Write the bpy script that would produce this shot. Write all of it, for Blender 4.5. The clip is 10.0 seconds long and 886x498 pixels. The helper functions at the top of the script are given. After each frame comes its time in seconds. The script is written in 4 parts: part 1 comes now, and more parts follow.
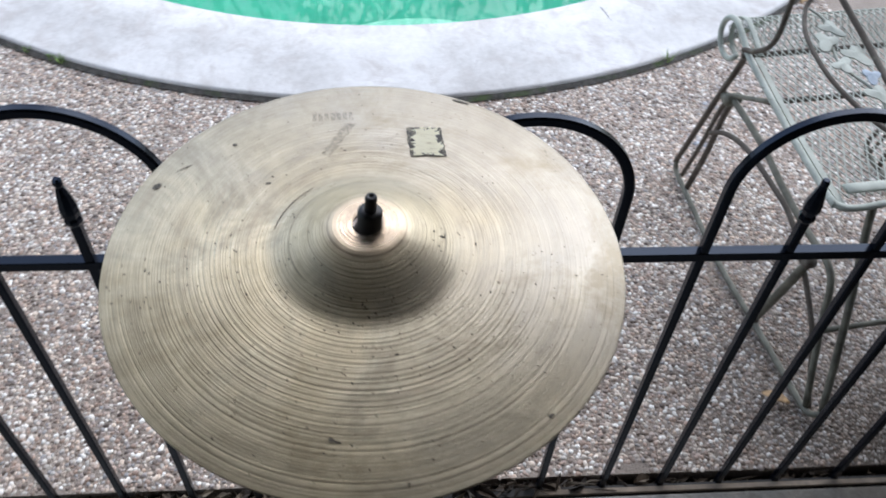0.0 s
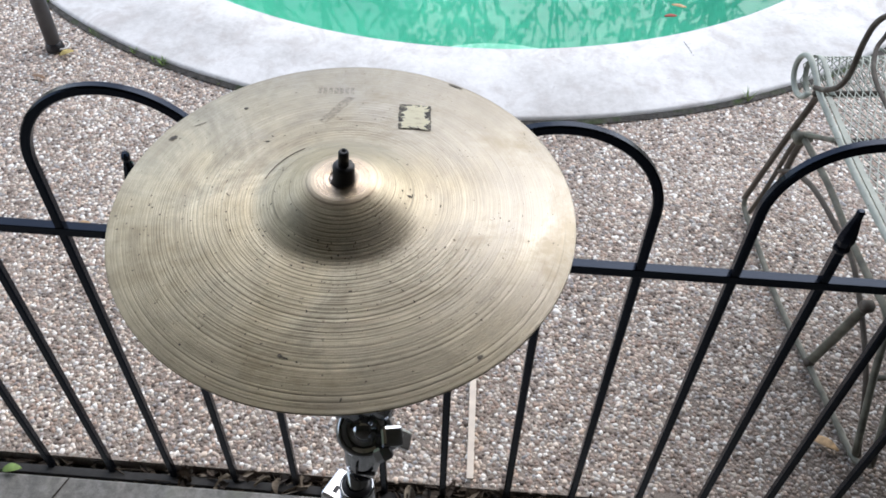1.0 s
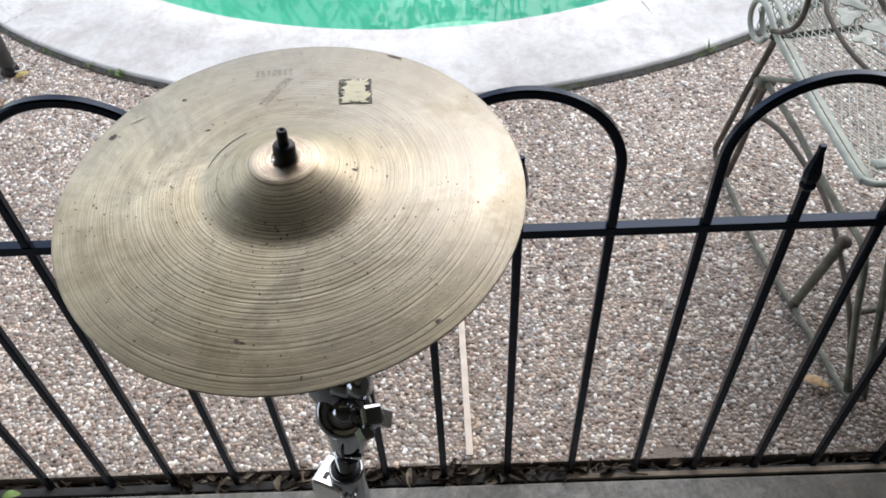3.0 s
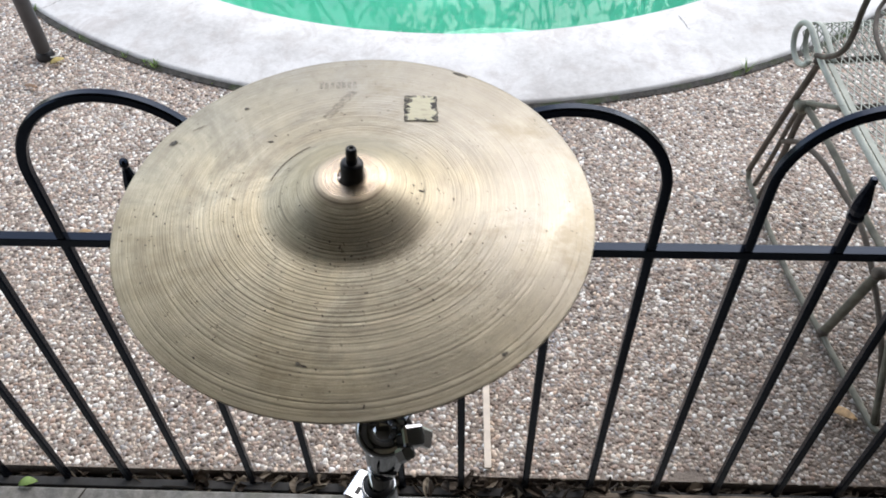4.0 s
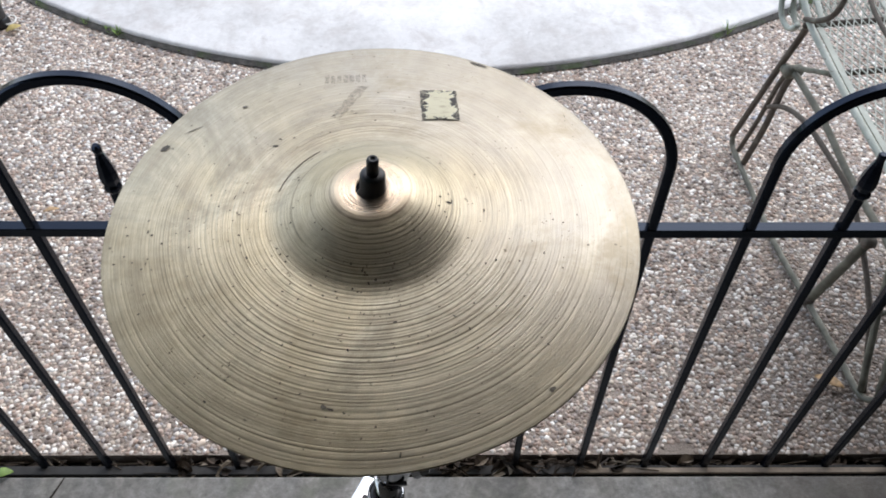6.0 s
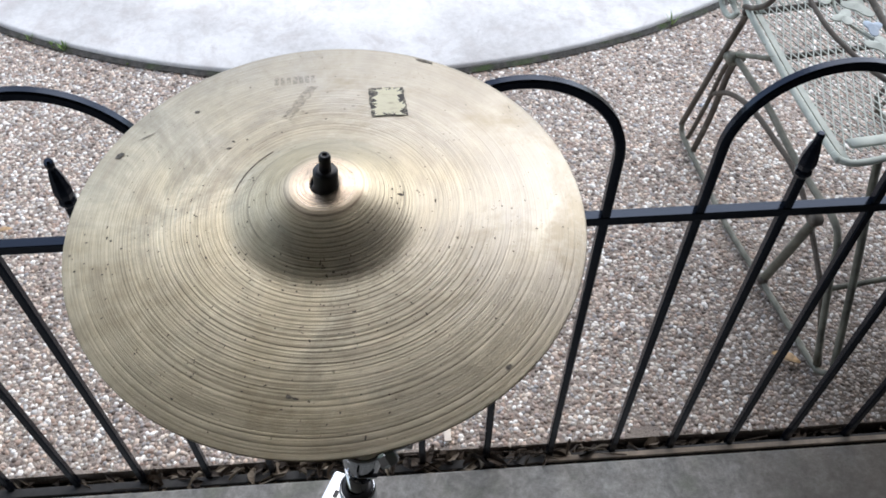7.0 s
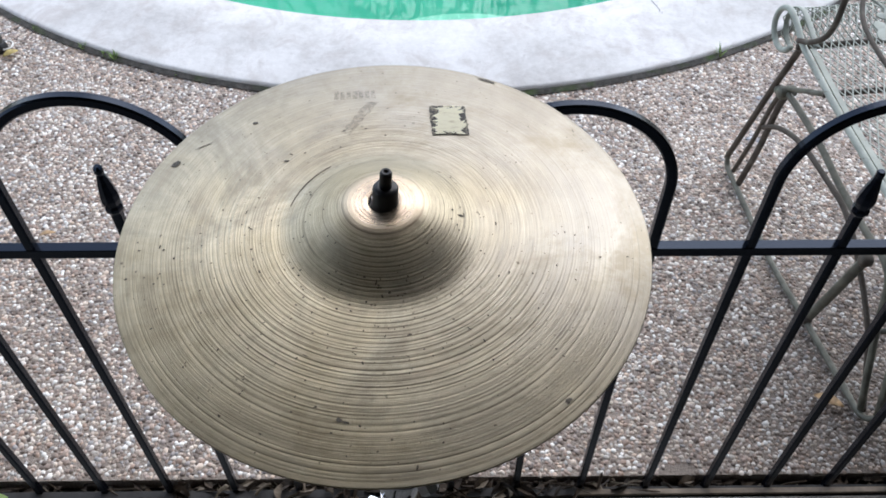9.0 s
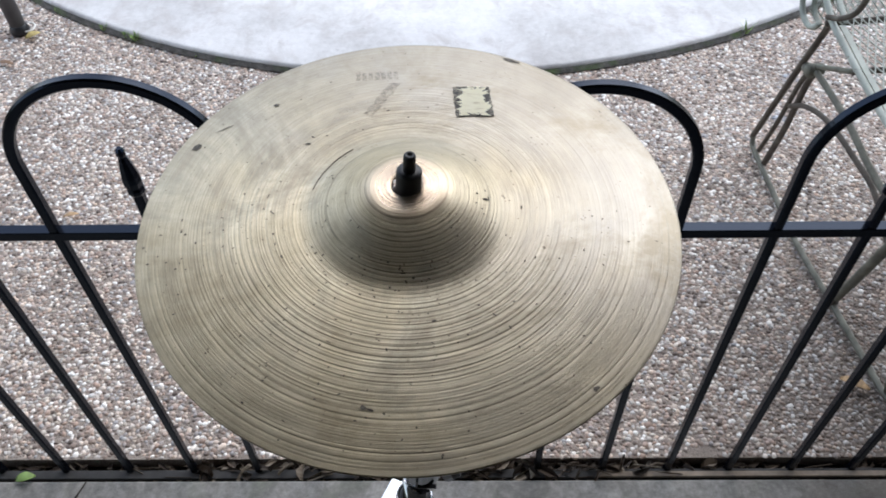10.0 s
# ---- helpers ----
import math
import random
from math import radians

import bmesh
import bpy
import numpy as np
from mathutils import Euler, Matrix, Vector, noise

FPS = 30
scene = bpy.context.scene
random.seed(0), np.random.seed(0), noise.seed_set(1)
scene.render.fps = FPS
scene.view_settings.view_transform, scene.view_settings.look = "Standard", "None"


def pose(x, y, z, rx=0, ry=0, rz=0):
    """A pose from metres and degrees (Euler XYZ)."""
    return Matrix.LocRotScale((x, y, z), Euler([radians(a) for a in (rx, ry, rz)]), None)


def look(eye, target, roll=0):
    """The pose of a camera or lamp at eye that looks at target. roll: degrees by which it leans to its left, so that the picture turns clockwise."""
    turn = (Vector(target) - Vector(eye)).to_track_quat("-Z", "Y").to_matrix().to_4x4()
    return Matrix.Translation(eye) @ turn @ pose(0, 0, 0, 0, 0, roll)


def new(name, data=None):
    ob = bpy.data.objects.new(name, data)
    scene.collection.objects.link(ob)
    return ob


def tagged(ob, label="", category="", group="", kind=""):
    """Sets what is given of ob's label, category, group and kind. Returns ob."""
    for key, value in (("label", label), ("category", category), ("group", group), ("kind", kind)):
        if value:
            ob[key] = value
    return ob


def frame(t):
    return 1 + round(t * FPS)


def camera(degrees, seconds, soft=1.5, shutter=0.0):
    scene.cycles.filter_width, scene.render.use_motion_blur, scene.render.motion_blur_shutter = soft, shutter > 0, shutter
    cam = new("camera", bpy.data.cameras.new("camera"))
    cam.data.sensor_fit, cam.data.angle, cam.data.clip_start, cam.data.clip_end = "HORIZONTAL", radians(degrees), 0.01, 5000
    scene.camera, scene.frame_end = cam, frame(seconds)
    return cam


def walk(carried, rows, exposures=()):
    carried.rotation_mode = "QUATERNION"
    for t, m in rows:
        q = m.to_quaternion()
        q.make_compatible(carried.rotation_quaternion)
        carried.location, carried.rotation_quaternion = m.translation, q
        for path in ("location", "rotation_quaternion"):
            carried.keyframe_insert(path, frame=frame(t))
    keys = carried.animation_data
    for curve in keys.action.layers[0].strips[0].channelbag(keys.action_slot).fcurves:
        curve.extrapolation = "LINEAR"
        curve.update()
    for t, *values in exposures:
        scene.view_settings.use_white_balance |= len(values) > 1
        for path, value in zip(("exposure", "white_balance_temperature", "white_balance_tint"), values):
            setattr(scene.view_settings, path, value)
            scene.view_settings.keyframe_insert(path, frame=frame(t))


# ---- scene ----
cam = camera(56.5, 10.0, 1.7, 0.4)
EXPO, KELVIN, TINT = 1.44, 6600, 11
PATH = [
    (0, (0.455, -0.634, 1.4), (0.6, 0.666, -0.114), 3.9),
    (0.5, (0.504, -0.672, 1.402), (0.499, 0.66, -0.09), 3.7),
    (1, (0.519, -0.69, 1.409), (0.453, 0.663, -0.062), 1.9),
    (1.5, (0.524, -0.698, 1.41), (0.446, 0.65, -0.065), 0.5),
    (2, (0.526, -0.699, 1.402), (0.435, 0.65, -0.071), -2.7),
    (2.5, (0.536, -0.703, 1.399), (0.493, 0.618, -0.102), -3.6),
    (2.7, (0.538, -0.699, 1.4), (0.498, 0.628, -0.096), -3.5),
    (3.8, (0.521, -0.687, 1.4), (0.485, 0.642, -0.094), -1.4),
    (4, (0.511, -0.678, 1.401), (0.442, 0.653, -0.09), -1.3),
    (4.5, (0.499, -0.65, 1.386), (0.463, 0.622, -0.157), -0.6),
    (5, (0.493, -0.636, 1.385), (0.487, 0.622, -0.17), -0.7),
    (5.5, (0.487, -0.635, 1.391), (0.473, 0.626, -0.161), -0.8),
    (6, (0.48, -0.63, 1.388), (0.487, 0.628, -0.166), 0.2),
    (6.2, (0.491, -0.627, 1.391), (0.545, 0.631, -0.164), 0.8),
    (7.3, (0.482, -0.647, 1.395), (0.594, 0.611, -0.156), 1.0),
    (7.5, (0.482, -0.645, 1.392), (0.616, 0.606, -0.162), 2.3),
    (8, (0.472, -0.64, 1.39), (0.539, 0.617, -0.164), 1.8),
    (8.5, (0.469, -0.635, 1.391), (0.491, 0.662, -0.132), 0.9),
    (9, (0.471, -0.634, 1.385), (0.494, 0.668, -0.132), 0.4),
    (9.5, (0.472, -0.633, 1.383), (0.499, 0.645, -0.155), 0.4),
    (10, (0.469, -0.628, 1.381), (0.443, 0.638, -0.167), -1.3),
]
walk(cam, [(t, look(eye, target, roll)) for t, eye, target, roll in PATH], [(0, EXPO - 0.10, KELVIN - 350, TINT), (1, EXPO - 0.06, KELVIN - 50, TINT), (2.5, EXPO - 0.02, KELVIN + 180, TINT), (4.5, EXPO - 0.02, KELVIN + 180, TINT), (6, EXPO, KELVIN, TINT), (7.5, EXPO + 0.02, KELVIN - 200, TINT), (8.7, EXPO - 0.11, KELVIN - 250, TINT), (10, EXPO - 0.08, KELVIN - 250, TINT)])

# ---- light: an overcast sky over the pool, an added, unseen porch roof over the slab ----
world = bpy.data.worlds.new("overcast_sky")
scene.world = world
world.use_nodes = True
wn, wl = world.node_tree.nodes, world.node_tree.links
sky = wn.new("ShaderNodeTexSky")
sky.sky_type, sky.sun_disc = "NISHITA", False
sky.sun_elevation, sky.sun_rotation = radians(50), radians(20)
sky.air_density, sky.dust_density, sky.ozone_density = 1.0, 1.2, 1.0
cloud = wn.new("ShaderNodeMix")
cloud.data_type = "RGBA"
cloud.inputs[0].default_value = 0.6
cloud.inputs[7].default_value = (3.9, 4.2, 4.65, 1)
wl.new(sky.outputs[0], cloud.inputs[6])
wl.new(cloud.outputs[2], wn["Background"].inputs[0])
wn["Background"].inputs[1].default_value = 0.15
sun = new("sun", bpy.data.lights.new("sun", "SUN"))
sun.data.energy, sun.data.angle, sun.data.color = 0.65, radians(65), (1.0, 0.95, 0.88)
sun.matrix_world = look((4.6, 6.2, 6.3), (0.5, 0, 0))


# ---- building helpers ----
def bm_object(name, bm, material, smooth=False):
    me = bpy.data.meshes.new(name)
    bm.to_mesh(me)
    bm.free()
    if material:
        me.materials.append(material)
    if smooth:
        for p in me.polygons:
            p.use_smooth = True
    return new(name, me)


def part(name, bm, material, parent, label="", smooth=False):
    ob = bm_object(name, bm, material, smooth)
    ob.parent = parent
    if label:
        tagged(ob, label)
    return ob


def empty(name, at=(0, 0, 0)):
    ob = new(name)
    ob.location = at
    return ob


def add_box(bm, lo, hi, bevel=0.0, m=None):
    c = [(a + b) / 2 for a, b in zip(lo, hi)]
    s = [b - a for a, b in zip(lo, hi)]
    got = bmesh.ops.create_cube(bm, size=1.0, matrix=Matrix.Translation(c) @ Matrix.Diagonal((*s, 1)))
    verts = got["verts"]
    if bevel:
        edges = list({e for v in verts for e in v.link_edges})
        out = bmesh.ops.bevel(bm, geom=edges, offset=bevel, segments=2, profile=0.5, affect="EDGES")
        verts = list({v for f in out["faces"] for v in f.verts} | {v for v in verts if v.is_valid})
    if m is not None:
        bmesh.ops.transform(bm, matrix=m, verts=verts)
    return bm


def box(lo, hi, bevel=0.0, m=None):
    return add_box(bmesh.new(), lo, hi, bevel, m)


def add_lathe(bm, profile, segs=32, m=None, cap=True):
    """A turned body from (radius, height) pairs."""
    rings = []
    for r, z in profile:
        rings.append([bm.verts.new((r * math.cos(2 * math.pi * k / segs), r * math.sin(2 * math.pi * k / segs), z)) for k in range(segs)])
    for a, b in zip(rings, rings[1:]):
        for k in range(segs):
            bm.faces.new((a[k], a[(k + 1) % segs], b[(k + 1) % segs], b[k]))
    if cap:
        bm.faces.new(list(reversed(rings[0])))
        bm.faces.new(rings[-1])
    if m is not None:
        bmesh.ops.transform(bm, matrix=m, verts=[v for r in rings for v in r])
    return bm


def lathe(profile, segs=32, m=None, cap=True):
    return add_lathe(bmesh.new(), profile, segs, m, cap)


def smooth_path(pts, steps=6):
    """A Catmull-Rom line through pts."""
    p = [Vector(q) for q in pts]
    p = [p[0] * 2 - p[1]] + p + [p[-1] * 2 - p[-2]]
    out = []
    for i in range(1, len(p) - 2):
        for k in range(steps):
            t = k / steps
            a, b, c, d = p[i - 1], p[i], p[i + 1], p[i + 2]
            out.append(0.5 * (2 * b + (c - a) * t + (2 * a - 5 * b + 4 * c - d) * t * t + (3 * b - a - 3 * c + d) * t ** 3))
    return out + [p[-2]]


def add_tube(bm, pts, radius, segs=8, flat=1.0, up=None):
    """A bar of round or (segs=4) rounded square section along pts. flat: squeezes the section along its second axis."""
    pts = [Vector(q) for q in pts]
    rings, n = [], None
    square = segs == 4
    segs = 8 if square else segs
    for i, p in enumerate(pts):
        d = (pts[min(i + 1, len(pts) - 1)] - pts[max(i - 1, 0)]).normalized()
        if up is not None:
            n = (Vector(up) - d * d.dot(Vector(up))).normalized()
        elif n is None:
            n = d.orthogonal().normalized()
        else:
            n = (n - d * d.dot(n)).normalized()
        b = d.cross(n)
        if square:
            section = [(c * radius, e * radius) for c, e in ((1, 0.66), (0.66, 1), (-0.66, 1), (-1, 0.66), (-1, -0.66), (-0.66, -1), (0.66, -1), (1, -0.66))]
        else:
            section = [(radius * math.cos(2 * math.pi * k / segs), radius * flat * math.sin(2 * math.pi * k / segs)) for k in range(segs)]
        rings.append([bm.verts.new(p + c * n + e * b) for c, e in section])
    for a, b in zip(rings, rings[1:]):
        for k in range(segs):
            bm.faces.new((a[k], a[(k + 1) % segs], b[(k + 1) % segs], b[k]))
    bm.faces.new(list(reversed(rings[0])))
    bm.faces.new(rings[-1])
    return bm


def tube(pts, radius, segs=8, flat=1.0, up=None):
    return add_tube(bmesh.new(), pts, radius, segs, flat, up)


def ring_sheet(inner, outer, segs=128):
    """A flat ring between two closed outlines of equally many points."""
    bm = bmesh.new()
    a, b = [bm.verts.new(p) for p in inner], [bm.verts.new(p) for p in outer]
    for k in range(len(a)):
        bm.faces.new((a[k], b[k], b[(k + 1) % len(a)], a[(k + 1) % len(a)]))
    return bm


# ---- materials ----
class Nodes:
    def __init__(self, name):
        self.mat = bpy.data.materials.new(name)
        self.mat.use_nodes = True
        self.n, self.l = self.mat.node_tree.nodes, self.mat.node_tree.links
        self.bsdf = self.n["Principled BSDF"]
        self.coord = self.n.new("ShaderNodeTexCoord").outputs["Object"]

    def put(self, socket, value):
        if isinstance(value, bpy.types.NodeSocket):
            self.l.new(value, socket)
        else:
            socket.default_value = value

    def set(self, **values):
        for k, v in values.items():
            self.put(self.bsdf.inputs[k.replace("_", " ")], v)

    def noise(self, scale, detail=4.0, rough=0.55, vector=None, distortion=0.0):
        t = self.n.new("ShaderNodeTexNoise")
        self.l.new(vector or self.coord, t.inputs["Vector"])
        t.inputs["Scale"].default_value, t.inputs["Detail"].default_value = scale, detail
        t.inputs["Roughness"].default_value, t.inputs["Distortion"].default_value = rough, distortion
        return t.outputs["Fac"]

    def voronoi(self, scale, vector=None, feature="F1", out="Distance"):
        t = self.n.new("ShaderNodeTexVoronoi")
        t.feature = feature
        self.l.new(vector or self.coord, t.inputs["Vector"])
        t.inputs["Scale"].default_value = scale
        return t.outputs[out]

    def ramp(self, fac, *stops):
        t = self.n.new("ShaderNodeValToRGB")
        e = t.color_ramp.elements
        while len(e) < len(stops):
            e.new(0.5)
        for s, (p, c) in zip(e, stops):
            s.position, s.color = p, (*c, 1) if not isinstance(c, (int, float)) else (c, c, c, 1)
        self.put(t.inputs[0], fac)
        return t.outputs[0]

    def mix(self, fac, a, b, kind="MIX"):
        t = self.n.new("ShaderNodeMix")
        t.data_type, t.blend_type = "RGBA", kind
        for i, v in ((0, fac), (6, a), (7, b)):
            if i and not isinstance(v, bpy.types.NodeSocket):
                v = (*v, 1)
            self.put(t.inputs[i], v)
        return t.outputs[2]

    def math(self, op, a, b=0.0):
        t = self.n.new("ShaderNodeMath")
        t.operation = op
        self.put(t.inputs[0], a)
        self.put(t.inputs[1], b)
        return t.outputs[0]

    def combine(self, x=0.0, y=0.0, z=0.0):
        t = self.n.new("ShaderNodeCombineXYZ")
        for i, v in enumerate((x, y, z)):
            self.put(t.inputs[i], v)
        return t.outputs[0]

    def split(self):
        t = self.n.new("ShaderNodeSeparateXYZ")
        self.l.new(self.coord, t.inputs[0])
        return t.outputs

    def bump(self, height, strength=0.4, distance=0.002, normal=None):
        t = self.n.new("ShaderNodeBump")
        t.inputs["Strength"].default_value, t.inputs["Distance"].default_value = strength, distance
        self.put(t.inputs["Height"], height)
        if normal:
            self.l.new(normal, t.inputs["Normal"])
        self.l.new(t.outputs[0], self.bsdf.inputs["Normal"])
        return t.outputs[0]

    def island(self):
        return self.n.new("ShaderNodeNewGeometry").outputs["Random Per Island"]

    def each(self):
        return self.n.new("ShaderNodeObjectInfo").outputs["Random"]


def corner_shade(m, spot, near, far):
    """Shade painted round one corner: a darkening that thins out with a ragged, blotchy outline."""
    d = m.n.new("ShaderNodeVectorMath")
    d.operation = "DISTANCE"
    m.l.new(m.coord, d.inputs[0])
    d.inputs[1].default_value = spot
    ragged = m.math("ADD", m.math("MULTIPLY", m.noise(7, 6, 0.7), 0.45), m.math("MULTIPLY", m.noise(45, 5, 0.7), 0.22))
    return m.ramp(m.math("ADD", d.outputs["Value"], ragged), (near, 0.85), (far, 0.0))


def make_fence_paint():
    m = Nodes("black_fence_paint")
    wear = m.noise(60, 5)
    col = m.ramp(wear, (0.3, (0.0015, 0.0018, 0.003)), (0.62, (0.003, 0.0035, 0.0055)), (0.8, (0.010, 0.010, 0.012)))
    # the specular tint paints the sky's blue into the bars' reflections
    m.set(Base_Color=col, Roughness=m.ramp(m.noise(25), (0.3, 0.14), (0.7, 0.27)), Specular_IOR_Level=0.36, Specular_Tint=(0.45, 0.64, 1.0, 1))
    m.bump(m.noise(220, 3), 0.12, 0.001)
    return m.mat


def make_concrete():
    m = Nodes("slab_concrete")
    big, fine = m.noise(4.0, 5, 0.6), m.noise(90, 6, 0.7)
    col = m.ramp(big, (0.3, (0.165, 0.16, 0.145)), (0.55, (0.25, 0.243, 0.225)), (0.75, (0.33, 0.32, 0.30)))
    col = m.mix(0.55, col, m.ramp(fine, (0.3, 0.25), (0.7, 0.75)), "OVERLAY")
    blot = m.noise(26, 6, 0.7, distortion=0.5)
    col = m.mix(0.6, col, m.ramp(blot, (0.36, 0.30), (0.5, 0.5), (0.62, 0.70)), "OVERLAY")
    green = m.ramp(m.noise(11, 4), (0.56, 0.0), (0.72, 0.5))
    col = m.mix(green, col, (0.17, 0.19, 0.14))
    # the shaded right end of the slab, put into its colour
    col = m.mix(corner_shade(m, (1.42, -0.10, 0), 0.36, 0.86), col, (0.105, 0.088, 0.070))
    m.set(Base_Color=col, Roughness=0.88)
    m.bump(m.noise(160, 6, 0.7), 0.5, 0.0025)
    return m.mat


def make_coping():
    m = Nodes("pale_pool_coping")
    big, fine = m.noise(3.2, 6, 0.65), m.noise(45, 6, 0.7)
    col = m.ramp(big, (0.30, (0.47, 0.455, 0.44)), (0.48, (0.61, 0.60, 0.585)), (0.64, (0.73, 0.72, 0.71)))
    col = m.mix(0.35, col, m.ramp(fine, (0.3, 0.3), (0.7, 0.72)), "OVERLAY")
    spots = m.ramp(m.voronoi(26), (0.03, 1.0), (0.075, 0.0))
    keep = m.math("MULTIPLY", spots, m.ramp(m.noise(6, 3), (0.55, 0.0), (0.65, 0.6)))
    col = m.mix(keep, col, (0.25, 0.23, 0.21))
    stain = m.ramp(m.noise(9, 6, 0.7, distortion=0.6), (0.50, 0.0), (0.66, 0.55))
    col = m.mix(stain, col, (0.43, 0.39, 0.365))
    smudge = m.ramp(m.noise(34, 6, 0.75, distortion=0.8), (0.60, 0.0), (0.70, 0.5))
    col = m.mix(smudge, col, (0.33, 0.31, 0.295))
    m.set(Base_Color=col, Roughness=0.7)
    m.bump(m.noise(70, 6, 0.7), 0.3, 0.003)
    return m.mat


def make_coping_edge():
    m = Nodes("dark_mossy_joint")
    moss = m.ramp(m.noise(9, 4), (0.52, 0.0), (0.64, 0.75))
    col = m.mix(moss, m.ramp(m.noise(70, 5), (0.3, (0.04, 0.037, 0.033)), (0.7, (0.12, 0.112, 0.10))), (0.06, 0.10, 0.022))
    m.set(Base_Color=col, Roughness=0.95)
    m.bump(m.noise(150, 5), 0.6, 0.004)
    return m.mat


def make_mortar():
    m = Nodes("aggregate_mortar")
    col = m.ramp(m.noise(300, 4, 0.8), (0.25, (0.18, 0.145, 0.12)), (0.5, (0.34, 0.285, 0.24)), (0.75, (0.52, 0.45, 0.39)))
    col = m.mix(0.5, col, m.ramp(m.noise(5, 4), (0.3, 0.3), (0.7, 0.65)), "OVERLAY")
    # painted shade in the mortar round the wall corner
    col = m.mix(corner_shade(m, (1.46, 0.02, 0), 0.45, 1.15), col, (0.055, 0.042, 0.032))
    m.set(Base_Color=col, Roughness=0.9)
    m.bump(m.noise(260, 5), 0.8, 0.004)
    return m.mat


SPILLS = ((0.684, 0.321, 0.0), (1.336, 1.065, 0.0), (1.273, 0.914, 0.0))  # splashes of pale blue paint on the paving


def make_pebble():
    m = Nodes("river_pebbles")
    col = m.ramp(m.island(), (0.0, (0.10, 0.072, 0.058)), (0.13, (0.23, 0.18, 0.148)), (0.26, (0.46, 0.325, 0.25)), (0.37, (0.34, 0.335, 0.335)),
                 (0.48, (0.54, 0.41, 0.335)), (0.59, (0.58, 0.505, 0.42)), (0.70, (0.56, 0.54, 0.515)), (0.79, (0.69, 0.53, 0.41)), (0.88, (0.86, 0.77, 0.68)), (0.95, (0.97, 0.94, 0.89)))
    col = m.mix(0.5, col, m.ramp(m.noise(180, 4, 0.7), (0.3, 0.3), (0.7, 0.7)), "OVERLAY")
    patch = m.ramp(m.noise(3.5, 4), (0.35, 0.36), (0.65, 0.62))
    col = m.mix(0.6, col, patch, "OVERLAY")
    dirt = m.ramp(m.noise(7, 5, 0.65), (0.52, 0.0), (0.70, 0.5))
    col = m.mix(dirt, col, (0.22, 0.165, 0.125))
    # same corner shade, darkened into the pebble colour
    col = m.mix(corner_shade(m, (1.46, 0.02, 0), 0.36, 1.05), col, (0.080, 0.062, 0.047))
    for spot in SPILLS:
        d = m.n.new("ShaderNodeVectorMath")
        d.operation = "DISTANCE"
        m.l.new(m.coord, d.inputs[0])
        d.inputs[1].default_value = spot
        spill = m.ramp(m.math("ADD", d.outputs["Value"], m.math("MULTIPLY", m.noise(60, 4), 0.05)), (0.026, 0.6), (0.052, 0.0))
        col = m.mix(spill, col, (0.30, 0.40, 0.52))
    m.set(Base_Color=col, Roughness=m.ramp(m.noise(60), (0.3, 0.35), (0.7, 0.6)))
    m.bump(m.noise(500, 3), 0.3, 0.001)
    return m.mat


def make_soil():
    m = Nodes("dark_damp_soil")
    m.set(Base_Color=m.ramp(m.noise(120, 6, 0.7), (0.3, (0.012, 0.010, 0.008)), (0.7, (0.05, 0.04, 0.03))), Roughness=0.95)
    m.bump(m.noise(90, 6), 0.9, 0.01)
    return m.mat


def make_lawn():
    m = Nodes("yard_ground")
    m.set(Base_Color=m.ramp(m.noise(1.5, 6, 0.7), (0.3, (0.05, 0.06, 0.025)), (0.6, (0.08, 0.095, 0.04)), (0.8, (0.14, 0.12, 0.08))), Roughness=0.95)
    m.bump(m.noise(40, 6), 0.8, 0.03)
    return m.mat


